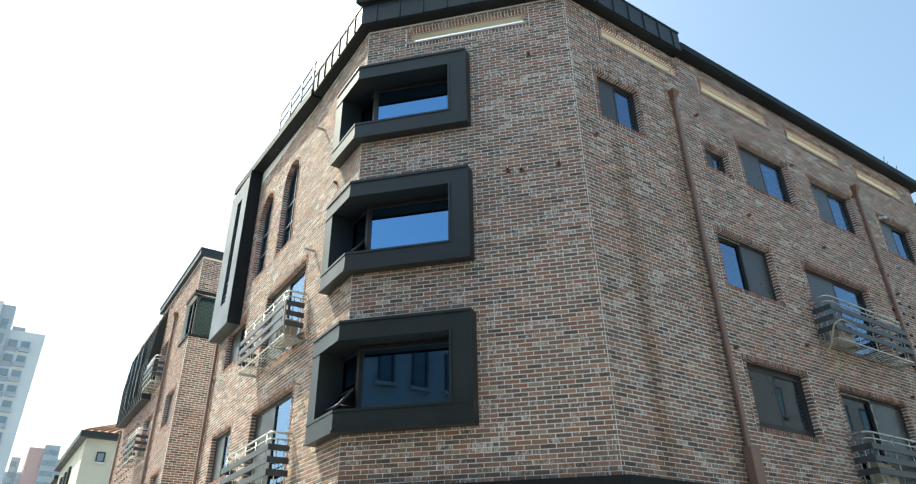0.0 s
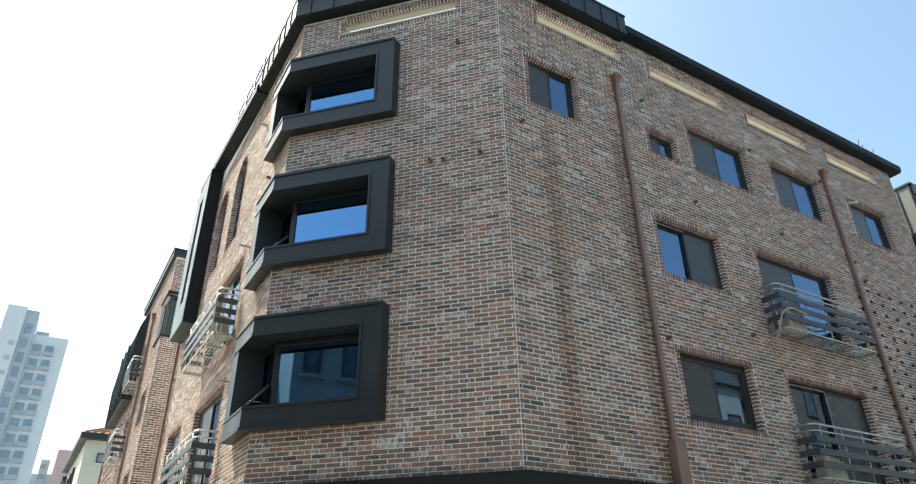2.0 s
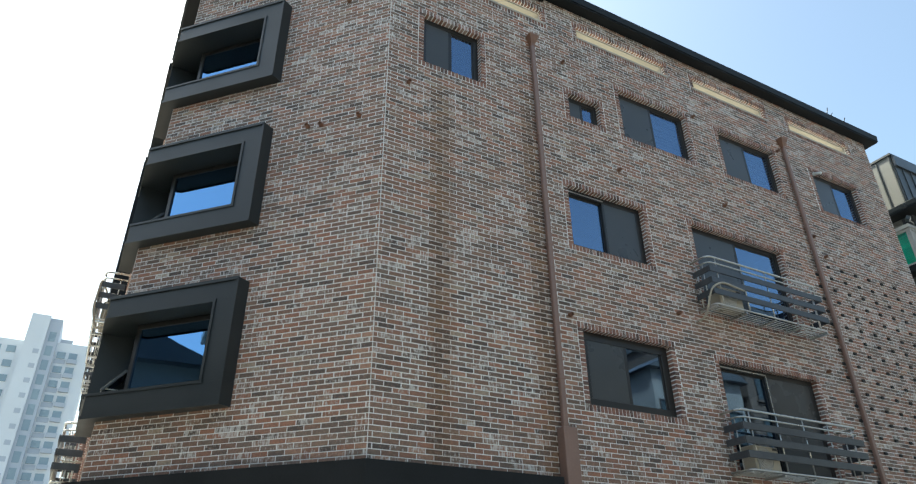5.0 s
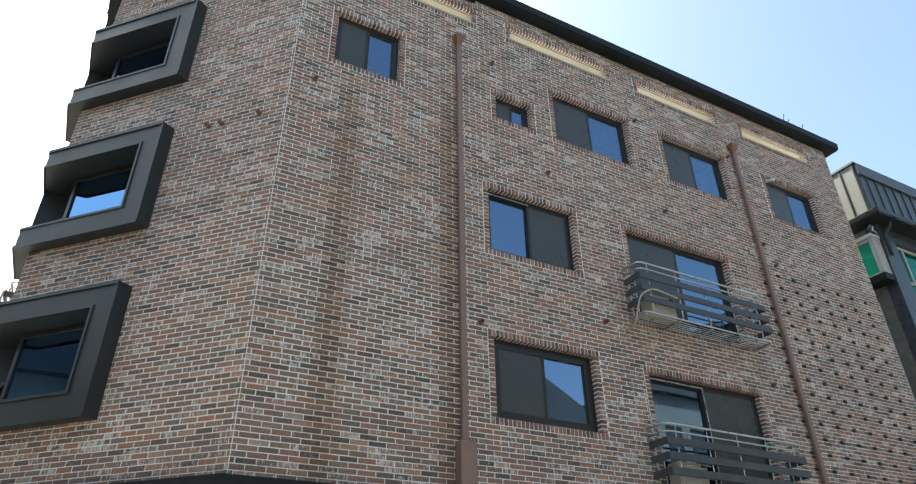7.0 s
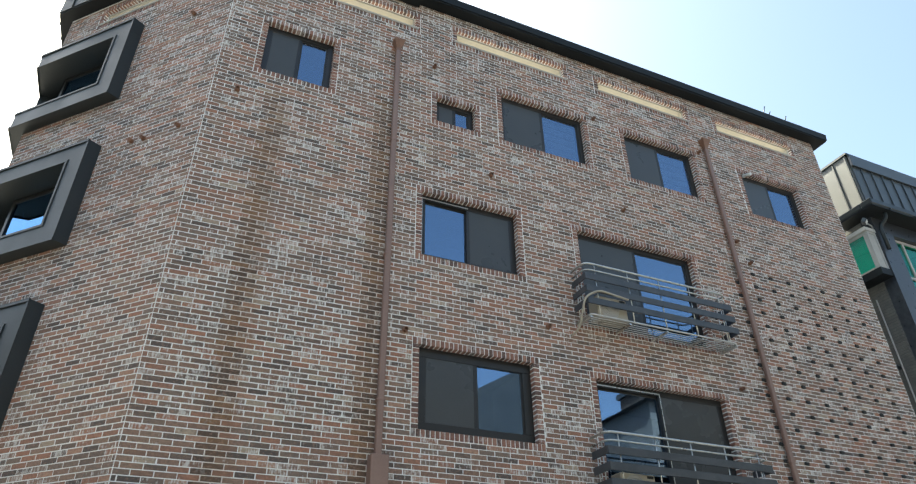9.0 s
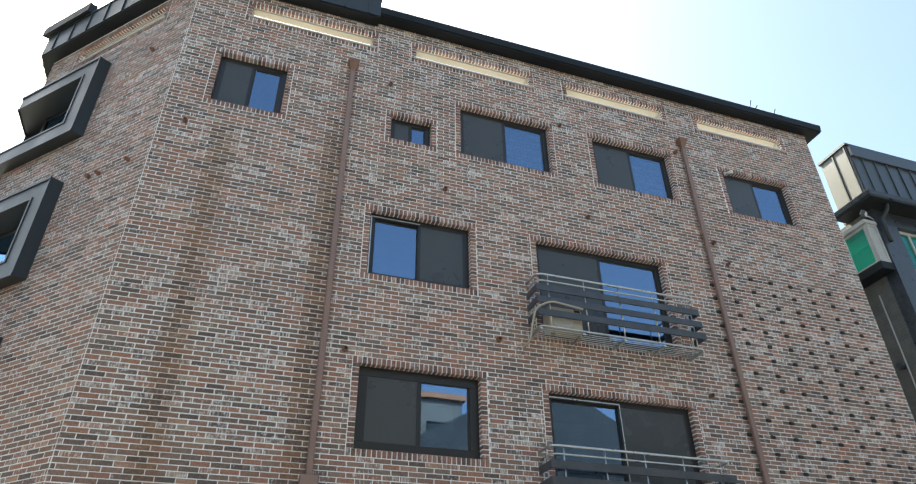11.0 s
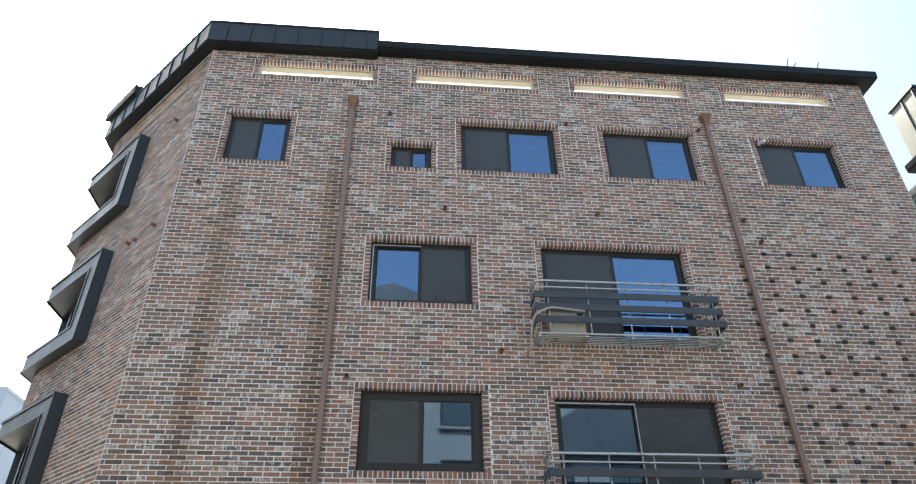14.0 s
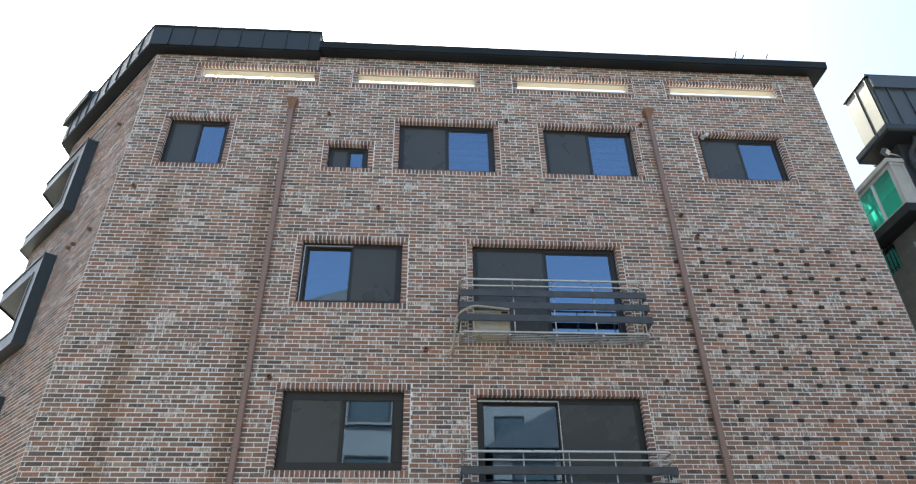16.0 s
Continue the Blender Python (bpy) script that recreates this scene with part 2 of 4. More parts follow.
def box(x0, x1, y0, y1, z0, z1, bevel=0.0, m=None):
    bm = bmesh.new()
    add_box(bm, x0, x1, y0, y1, z0, z1, bevel, m)
    return bm


def prism(points, axis, a, b):
    """A solid from a flat outline of (p, q) pairs, drawn out along x, y or z from a to b."""
    bm = bmesh.new()
    place = {"x": lambda p, q, s: (s, p, q), "y": lambda p, q, s: (p, s, q), "z": lambda p, q, s: (p, q, s)}[axis]
    v0 = [bm.verts.new(place(p, q, a)) for p, q in points]
    v1 = [bm.verts.new(place(p, q, b)) for p, q in points]
    bm.faces.new(v0)
    bm.faces.new(v1[::-1])
    for i in range(len(points)):
        j = (i + 1) % len(points)
        bm.faces.new((v0[i], v0[j], v1[j], v1[i]))
    return bm


def add_tube(bm, pts, r, sides=8):
    """A round bar through the points."""
    pts = [Vector(p) for p in pts]
    rings = []
    for i, p in enumerate(pts):
        t = (pts[min(i + 1, len(pts) - 1)] - pts[max(i - 1, 0)]).normalized()
        a = t.orthogonal().normalized() if not rings else (rings[-1][1] - t * rings[-1][1].dot(t)).normalized()
        b = t.cross(a)
        rings.append(([bm.verts.new(p + (a * math.cos(k * math.tau / sides) + b * math.sin(k * math.tau / sides)) * r) for k in range(sides)], a))
    for (r0, _), (r1, _) in zip(rings, rings[1:]):
        for k in range(sides):
            f = bm.faces.new((r0[k], r0[(k + 1) % sides], r1[(k + 1) % sides], r1[k]))
            f.smooth = True
    bm.faces.new(rings[0][0][::-1])
    bm.faces.new(rings[-1][0])


def tube(pts, r, sides=8):
    bm = bmesh.new()
    add_tube(bm, pts, r, sides)
    return bm


def bend(points, r, steps=4):
    """Rounds the corners of a polyline."""
    pts = [Vector(p) for p in points]
    out = [pts[0]]
    for a, b, c in zip(pts, pts[1:], pts[2:]):
        p, q = b + (a - b).normalized() * r, b + (c - b).normalized() * r
        for i in range(steps + 1):
            t = i / steps
            out.append(p * (1 - t) ** 2 + b * 2 * t * (1 - t) + q * t * t)
    out.append(pts[-1])
    return out


class Side:
    """A facade: u metres along it, z up, off metres out from its face."""

    def __init__(self, a, b):
        self.a = Vector((*a, 0))
        self.d = (Vector((*b, 0)) - self.a)
        self.length = self.d.length
        self.d.normalize()
        self.n = Vector((self.d.y, -self.d.x, 0))
        self.m = Matrix((( self.d.x, -self.n.x, 0, a[0]), (self.d.y, -self.n.y, 0, a[1]), (0, 0, 1, 0), (0, 0, 0, 1)))

    def p(self, u, z, off=0.0):
        return self.a + self.d * u + self.n * off + Vector((0, 0, z))


# in a facade's own axes x runs along it, y inwards and z up
FRONT = Side((7.43, 7.05), (21.65, 7.05))
CHAMFER = Side((4.46, 10.17), (7.43, 7.05))
LEFT = Side((4.46, 19.3), (4.46, 10.17))
COURSE, PITCH, JOINT = 0.0725, 0.2435, 0.0165
DATUM = 8.40 - COURSE / 2
RING = 0.105


def snap(z, up):
    """The opening's edge, moved so that its brick border meets a joint."""
    e = RING if up else -RING
    k = round((z + e - DATUM) / COURSE)
    return DATUM + k * COURSE - e


def brick_mesh(name, w, d, h, material, rough=0.0):
    bm = bmesh.new()
    add_box(bm, -w / 2, w / 2, -d, 0.0, -h / 2, h / 2)
    bmesh.ops.bevel(bm, geom=list(bm.edges), offset=0.004, segments=1, affect="EDGES")
    if rough:
        for v in bm.verts:
            v.co += Vector((random.uniform(-rough, rough), random.uniform(-rough, rough), random.uniform(-rough, rough)))
    bmesh.ops.recalc_face_normals(bm, faces=bm.faces)
    data = bpy.data.meshes.new(name)
    bm.to_mesh(data)
    bm.free()
    data.materials.append(material)
    return data


# ---- walls of the corner building ----
STRETCHERS = {m.name: brick_mesh("brick", PITCH - JOINT, 0.0075, COURSE - JOINT, m, 0.0012) for m in (M_BRICK, M_REDWALL)}


def brick_wall(name, side, z0, z1, openings, label, material=M_BRICK, mortar=M_MORTAR, thick=0.3, pieces=None, arches=(), start=0.0, strips=()):
    """A wall of mortar with openings right through it and bricks proud of it. openings: (u0, u1, z0, z1, border)."""
    length = side.length
    us = sorted({0.0, length, *(u for o in openings for u in o[:2])})
    zs = sorted({z0, z1, *(z for o in openings for z in o[2:4] if z0 < z < z1)})
    solid = [[not any(o[0] <= (a + b) / 2 <= o[1] and o[2] <= (c + d) / 2 <= o[3] for o in openings) for c, d in zip(zs, zs[1:])] for a, b in zip(us, us[1:])]
    bm = bmesh.new()

    def quad(*pts):
        bm.faces.new([bm.verts.new(p) for p in pts])

    full = lambda i, k: 0 <= i < len(us) - 1 and 0 <= k < len(zs) - 1 and solid[i][k]
    for i, (a, b) in enumerate(zip(us, us[1:])):
        for k, (c, d) in enumerate(zip(zs, zs[1:])):
            if not solid[i][k]:
                continue
            quad((a, 0, c), (b, 0, c), (b, 0, d), (a, 0, d))
            quad((b, thick, c), (a, thick, c), (a, thick, d), (b, thick, d))
            if not full(i - 1, k):
                quad((a, thick, c), (a, 0, c), (a, 0, d), (a, thick, d))
            if not full(i + 1, k):
                quad((b, 0, c), (b, thick, c), (b, thick, d), (b, 0, d))
            if not full(i, k - 1):
                quad((a, thick, c), (b, thick, c), (b, 0, c), (a, 0, c))
            if not full(i, k + 1):
                quad((a, 0, d), (b, 0, d), (b, thick, d), (a, thick, d))
    for cx, half, spring in arches:
        for k in range(12):
            c, d = spring + half * k / 12, spring + half * (k + 1) / 12
            hw = math.sqrt(max(0.0, half ** 2 - (c - spring) ** 2))
            add_box(bm, cx - half, cx - hw - 0.001, 0, thick, c, d)
            add_box(bm, cx + hw + 0.001, cx + half, 0, thick, c, d)
    bmesh.ops.remove_doubles(bm, verts=bm.verts, dist=0.0005)
    wall = part(name, bm, mortar)
    wall.matrix_basis = side.m
    tagged(wall, label, "wall", kind="structure")
    verts, faces, spots, wet = [], [], [], []
    rng = random.Random(name)
    first = math.ceil((z0 - DATUM) / COURSE)
    last = math.floor((z1 - DATUM) / COURSE)
    for row in range(first, last):
        zb = DATUM + row * COURSE
        zm = zb + COURSE / 2
        cuts = []
        for u0, u1, c, d, border in openings:
            e = RING if border else 0.0
            if c - e < zm < d + e:
                cuts.append((u0 - e, u1 + e))
        for cx, half, spring in arches:
            if zm > spring and zm < spring + half + RING:
                hw = math.sqrt((half + RING) ** 2 - (zm - spring) ** 2)
                cuts = [c for c in cuts if not (c[0] < cx < c[1])] + [(cx - hw, cx + hw)]
        end = length
        runs, at = [], 0.0
        for a, b in sorted(cuts):
            if a > at:
                runs.append((at, a))
            at = max(at, b)
        if at < end:
            runs.append((at, end))
        shift = (row % 2) * PITCH / 2 + start
        for a, b in runs:
            k = math.floor((a - shift) / PITCH)
            while shift + k * PITCH < b:
                p, q = max(a, shift + k * PITCH), min(b, shift + (k + 1) * PITCH)
                k += 1
                if q - p < 0.03:
                    continue
                x0, x1 = p + JOINT / 2, q - JOINT / 2
                c0, c1 = zb + JOINT / 2, zb + COURSE - JOINT / 2
                dark = any(p <= c < q and zm < top for c, top in strips)
                if pieces and not dark and q - p > PITCH - 0.004 and pieces[0] < p < pieces[1] and pieces[2] < zm < pieces[3] and len(spots) < 300:
                    spots.append(((x0 + x1) / 2, zm))
                    continue
                j = lambda s=0.0022: rng.uniform(-s, s)
                o = -0.0035 + j(0.0012)
                n = len(verts)
                wet += [1 if dark else 0] * 5
                x0, x1, c0, c1 = x0 + j(), x1 + j(), c0 + j(0.0015), c1 + j(0.0015)
                verts += [(x0, o + j(0.0008), c0 + j()), (x1, o + j(0.0008), c0 + j()), (x1, o + j(0.0008), c1 + j()), (x0, o + j(0.0008), c1 + j()), (x0 - 0.003, 0.001, c0 - 0.003), (x1 + 0.003, 0.001, c0 - 0.003), (x1 + 0.003, 0.001, c1 + 0.003), (x0 - 0.003, 0.001, c1 + 0.003)]
                faces += [(n, n + 1, n + 2, n + 3), (n + 4, n + 5, n + 1, n), (n + 5, n + 6, n + 2, n + 1), (n + 6, n + 7, n + 3, n + 2), (n + 7, n + 4, n, n + 3)]
    data = bpy.data.meshes.new("brickwork")
    data.from_pydata(verts, [], faces)
    data.materials.append(material)
    if any(wet):
        data.materials.append(M_TOOTH)
        data.polygons.foreach_set("material_index", wet)
    ob = new("brickwork", data)
    ob.parent = wall
    tagged(ob, kind="stuff")
    for x, z in spots:
        b = part("brick", STRETCHERS[material.name], material, wall)
        b.matrix_basis = pose(x, 0.002 + rng.uniform(-0.0015, 0.0015), z)
    return wall


HEADER_TRIM = brick_mesh("trim_brick", RING - 0.006, 0.175, COURSE - JOINT, M_TRIM, 0.0012)
HEADER_THIN = brick_mesh("trim_brick", RING - 0.006, 0.08, COURSE - JOINT, M_TRIM, 0.0012)
SOLDIER_THIN = brick_mesh("trim_brick", COURSE - JOINT, 0.08, RING - 0.006, M_TRIM, 0.0012)
SOLDIER_TRIM = brick_mesh("trim_brick", COURSE - JOINT, 0.175, RING - 0.006, M_TRIM, 0.0012)


def border(parent, w, h, sides="lrtb", thin=False):
    """Bricks on edge round an opening, deep enough to line its reveal."""
    y = 0.075 if thin else 0.17
    header, soldier = (HEADER_THIN, SOLDIER_THIN) if thin else (HEADER_TRIM, SOLDIER_TRIM)
    if "l" in sides or "r" in sides:
        n = max(1, round(h / COURSE))
        for i in range(n):
            z = (i + 0.5) * h / n
            for s, x in (("l", -RING / 2 + 0.005), ("r", w + RING / 2 - 0.005)):
                if s in sides:
                    part("trim_brick", header, M_TRIM, parent).matrix_basis = pose(x, y - random.uniform(0.003, 0.008), z)
    n = round((w + 2 * RING) / COURSE)
    for i in range(n):
        x = -RING + (i + 0.5) * (w + 2 * RING) / n
        for s, z in (("t", h + RING / 2 - 0.005), ("b", -RING / 2 + 0.005)):
            if s in sides:
                part("trim_brick", soldier, M_TRIM, parent).matrix_basis = pose(x, y - random.uniform(0.003, 0.008), z)


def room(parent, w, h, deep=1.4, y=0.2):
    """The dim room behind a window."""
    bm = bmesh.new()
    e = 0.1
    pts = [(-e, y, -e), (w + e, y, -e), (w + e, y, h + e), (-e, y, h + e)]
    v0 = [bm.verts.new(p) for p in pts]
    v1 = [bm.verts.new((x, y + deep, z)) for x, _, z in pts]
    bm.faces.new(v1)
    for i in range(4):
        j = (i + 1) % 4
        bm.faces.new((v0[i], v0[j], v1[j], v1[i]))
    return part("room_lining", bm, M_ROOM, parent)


def frame_mesh(w, h, t, y0, y1, bevel=0.004):
    bm = bmesh.new()
    add_box(bm, 0, w, y0, y1, 0, t, bevel)
    add_box(bm, 0, w, y0, y1, h - t, h, bevel)
    add_box(bm, 0, t, y0 + 0.001, y1 - 0.001, t, h - t, bevel)
    add_box(bm, w - t, w, y0 + 0.001, y1 - 0.001, t, h - t, bevel)
    return bm


WINDOWS = []


def sliding_window(side, u0, u1, z0, z1, screen="l", label="", sides="lrtb", blind=False, kind="window", split=0.5, strip=False, rim=0.092):
    """A two-sash sliding window in a brick-lined opening; screen: the sash that has the insect screen before it."""
    w, h = u1 - u0, z1 - z0
    WINDOWS.append(1)
    ob = empty(f"{kind}_{len(WINDOWS)}")
    ob.matrix_basis = side.m @ pose(u0, 0, z0)
    tagged(ob, label or "dark bronze sliding window in a red brick surround", kind, "sliding windows", "structure")
    border(ob, w, h, sides)
    part("window_frame", frame_mesh(w, h, rim, 0.105, 0.215), M_FRAME, ob)
    mid = w * split
    for s, a, b, y in (("l", rim - 0.042, mid + 0.03, 0.155), ("r", mid - 0.03, w - rim + 0.042, 0.125)):
        bm = frame_mesh(b - a, h - 0.1, 0.072, 0, 0.028)
        sash = part("sash", bm, M_FRAME, ob)
        sash.matrix_basis = pose(a, y, 0.05)
        pane = part("pane", box(0.05, b - a - 0.05, 0.012, 0.018, 0.05, h - 0.15), M_GLASS, sash)
        pane.visible_shadow = False
        if s == screen:
            net = frame_mesh(b - a - 0.01, h - 0.1, 0.052, 0, 0.012)
            net = part("screen_frame", net, M_FRAME, ob)
            net.matrix_basis = pose(a, 0.108, 0.05)
            bm = bmesh.new()
            bm.faces.new([bm.verts.new(p) for p in ((0.05, 0.006, 0.05), (b - a - 0.06, 0.006, 0.05), (b - a - 0.06, 0.006, h - 0.15), (0.05, 0.006, h - 0.15))])
            part("screen_mesh", bm, M_SCREEN, net, "grey insect screen mesh")
    if strip:
        part("steel_strip", box(0.03, mid, 0.098, 0.104, h - 0.07, h - 0.05), M_STEEL, ob, "bright steel strip on the frame")
        sx = mid if h > 1.5 else 0.042
        part("steel_strip", box(sx - 0.012, sx + 0.004, 0.098, 0.104, 0.06, h - 0.07), M_STEEL, ob, "bright steel strip on the frame")
    room(ob, w, h)
    if blind:
        bm = bmesh.new()
        n = int(h / 0.09)
        for i in range(n):
            add_box(bm, mid + 0.04, w - 0.08, 0.26, 0.275, h - 0.06 - (i + 1) * 0.09, h - 0.06 - i * 0.09 - (0.012 if i % 2 else 0.03))
        part("window_blind", bm, M_BLIND, ob, "pale horizontal blind behind the glass")
    return ob


FRONT_WINDOWS = [
    # x0, x1, z0, z1, screen, blind, door
    (8.08, 9.25, 10.03, 11.26, "l", False), (11.22, 12.00, 10.05, 10.68, "l", False), (12.58, 14.48, 10.06, 11.33, "l", True),
    (15.48, 17.32, 10.08, 11.27, "l", True), (18.70, 20.42, 10.08, 11.26, "l", False), (10.97, 12.73, 7.20, 8.39, "r", False),
    (13.97, 16.58, 6.54, 8.42, "l", False), (10.97, 12.84, 4.39, 5.63, "l", False), (13.97, 16.60, 3.68, 5.58, "r", False)]
FRONT_SLOTS = [(8.42, 10.76), (11.65, 14.15), (15.03, 17.45), (18.36, 20.76)]
X0 = 7.43
front_openings = [(a - X0, b - X0, snap(c, False), snap(d, True), True) for a, b, c, d, _, _ in FRONT_WINDOWS]
SLOT0, SLOT1 = snap(12.29, False), snap(12.66, True)
front_slots = [(a - X0, b - X0, SLOT0, SLOT1, True) for a, b in FRONT_SLOTS]
WALL_TOP = 12.98
FOOT = 3.2

ch_slots = [(4.31 - 3.33, 4.31 - 0.87, SLOT0 + COURSE, SLOT1 + COURSE, True)]
BAYS = [(9.91, 11.78), (6.97, 8.86), (4.13, 6.0)]
BAY_U = 4.307 - 2.05  # along the chamfer, from the building's edge
ch_bays = [(-0.0, BAY_U - 0.15, a + 0.1, b - 0.1, False) for a, b in BAYS]
left_len = LEFT.length
BAY_V = 1.05  # along the side street, from the same edge
lf_bays = [(left_len - BAY_V + 0.1, left_len, a + 0.1, b - 0.1, False) for a, b in BAYS]

Y0 = 19.3
LEFT_DOORS = [(12.62, 15.10, 6.54, 8.42), (12.62, 15.10, 3.68, 5.58)]
LEFT_WINS = [(16.65, 18.25, 7.45, 8.45), (16.65, 18.25, 4.45, 5.63)]
ARCHES = [(14.42, 0.52, 9.48, 11.5), (16.28, 0.52, 9.48, 11.5)]
left_openings = [(Y0 - b, Y0 - a, snap(c, False), snap(d, True), True) for a, b, c, d in LEFT_DOORS + LEFT_WINS]
arch_list = [(Y0 - c, hw, sp) for c, hw, _, sp in ARCHES]
arch_open = [(Y0 - c - hw, Y0 - c + hw, snap(z, False), sp + hw, True) for c, hw, z, sp in ARCHES]

brick_wall("wall_front", FRONT, FOOT, WALL_TOP + 0.155, front_openings + front_slots, "reclaimed brown brick wall with pale lime mortar", pieces=(0.3, 3.3, 4.2, 6.2), start=0.06, thick=0.2, strips=((8.45 - X0, 9.65), (10.18 - X0, 10.25)))
brick_wall("wall_chamfer", CHAMFER, FOOT, WALL_TOP, ch_slots + ch_bays, "reclaimed brown brick wall across the street corner", pieces=(2.4, 4.2, 3.9, 7.3), thick=0.2)
brick_wall("wall_side", LEFT, FOOT, WALL_TOP, left_openings + arch_open + lf_bays, "sunlit reclaimed brick wall with arched windows", arches=arch_list, pieces=(4.2, 6.8, 5.8, 8.6))

for n, (a, b, c, d, scr, blind) in enumerate(FRONT_WINDOWS):
    o = front_openings[n]
    sliding_window(FRONT, *o[:4], screen=scr, blind=blind, strip=n in (5, 8), rim=0.145 if n == 7 else 0.092,
                   label="full-height bronze sliding balcony window in brick surround" if n in (6, 8) else "dark bronze sliding window in a red brick surround")
for n, o in enumerate(left_openings):
    sliding_window(LEFT, *o[:4], screen="l", label="bronze sliding window in sunlit brick surround")


def arched_window(side, cx, half, z0, spring):
    WINDOWS.append(1)
    ob = empty(f"window_{len(WINDOWS)}")
    ob.matrix_basis = side.m @ pose(cx - half, 0, z0)
    tagged(ob, "tall round-arched window lined with red bricks", "window", "arched windows", "structure")
    w, h = 2 * half, spring - z0
    border(ob, w, h, "lrb")
    n = round(math.pi * (half + RING / 2) / COURSE)
    for i in range(n):
        a = (i + 0.5) / n * math.pi
        r = half + RING / 2 - 0.005
        part("trim_brick", HEADER_TRIM, M_TRIM, ob).matrix_basis = pose(half + r * math.cos(a), 0.165, h + r * math.sin(a), 0, -math.degrees(a), 0)
    outer = [(0, 0), (w, 0)] + [(half + half * math.cos(k * math.pi / 16), h + half * math.sin(k * math.pi / 16)) for k in range(17)]
    pane = part("pane", prism([(0.03 + x * (w - 0.06) / w, 0.03 + z * 0.98) for x, z in outer], "y", 0.165, 0.171), M_GLASS, ob)
    pane.visible_shadow = False
    bm = bmesh.new()
    for x in (0.0, w - 0.05):
        add_box(bm, x, x + 0.05, 0.12, 0.20, 0, h)
    for k, t in ((0.0, 0.06), (0.36, 0.05), (0.68, 0.05)):
        add_box(bm, 0.05, w - 0.05, 0.121, 0.199, k * h, k * h + t)
    add_box(bm, half - 0.025, half + 0.025, 0.122, 0.198, 0.06, h + half - 0.04)
    for k in range(16):
        a0, a1 = k * math.pi / 16, (k + 1) * math.pi / 16
        q = [(half + r * math.cos(a), h + r * math.sin(a)) for a, r in ((a0, half), (a1, half), (a1, half - 0.05), (a0, half - 0.05))]
        v0 = [bm.verts.new((x, 0.12, z)) for x, z in q]
        v1 = [bm.verts.new((x, 0.20, z)) for x, z in q]
        bm.faces.new(v0)
        bm.faces.new((v0[2], v0[3], v1[3], v1[2]))
    part("window_frame", bm, M_METAL2, ob)
    room(ob, w, h + half)
    return ob


for (c, hw, z, sp), o in zip(ARCHES, arch_open):
    arched_window(LEFT, Y0 - c, hw, o[2], sp)

# roof slots: cream lining, cast sill, a steel bar
def roof_slot(side, o):
    u0, u1, z0, z1 = o[:4]
    w, h = u1 - u0, z1 - z0
    WINDOWS.append(1)
    ob = empty(f"window_{len(WINDOWS)}")
    ob.matrix_basis = side.m @ pose(u0, 0, z0)
    tagged(ob, "long unglazed slot through the parapet lined in cream", "opening", "parapet slots", "structure")
    border(ob, w, h, "lrtb", True)
    bm = bmesh.new()
    add_box(bm, 0.004, w - 0.004, 0.082, 0.225, h - 0.035, h + 0.05)
    for x in (0.0, w - 0.02):
        add_box(bm, x + 0.001, x + 0.019, 0.082, 0.225, 0.033, h - 0.036)
    part("lining", bm, M_CREAM, ob, "cream painted lining")
    part("sill", box(-0.06, w + 0.06, -0.03, 0.21, -0.004, 0.032, 0.004), M_CAST, ob, "pale cast sill")
    bm = tube([(0.03, 0.2, 0.12), (w - 0.03, 0.2, 0.12)], 0.016)
    part("bar", bm, M_STEEL, ob, "thin steel bar")


for o in front_slots:
    roof_slot(FRONT, o)
for o in ch_slots:
    roof_slot(CHAMFER, o)

# charcoal bricks that stand out of the wall in a grid
HEADER_DARK = brick_mesh("header_brick", 0.088, 0.038, 0.058, M_DARKBRICK, 0.004)
wall_front = bpy.data.objects["wall_front"]
for row in range(18):
    z = 8.40 - 4 * COURSE * row
    for i in range(-1 if row > 0 else 0, 7):
        b = part("header_brick", HEADER_DARK, M_DARKBRICK, wall_front)
        b.matrix_basis = pose(18.145 + 0.4875 * i - X0, 0.005, z)

# backs of the house: roof terrace, rear walls, ground floor and its canopy
plan = [(4.47, 10.18), (7.44, 7.06), (21.59, 7.06), (21.59, 19.29), (4.47, 19.29)]
tagged(part("floor_roof_terrace", prism([(4.8, 10.3), (7.55, 7.36), (21.3, 7.36), (21.3, 19.0), (4.8, 19.0)], "z", 11.75, 11.9), M_TERRACE), "sand-coloured concrete roof terrace", "roof", kind="structure")
tagged(part("wall_ground_floor", prism([(x + (0.25 if x < 6 else 0.15 if x < 8 else -0.1), y + (0.2 if y < 15 else -0.1)) for x, y in plan], "z", 0.0, FOOT - 0.01), M_GRANITE), "dark stone ground floor wall", "wall", kind="structure")
tagged(part("wall_east", box(21.35, 21.647, 7.26, 19.3, FOOT, WALL_TOP + 0.09), M_MORTAR), "plain rendered side wall of the house", "wall", kind="structure")
tagged(part("wall_rear", box(4.76, 21.29, 19.01, 19.3, FOOT, WALL_TOP), M_MORTAR), "plain rendered rear wall of the house", "wall", kind="structure")


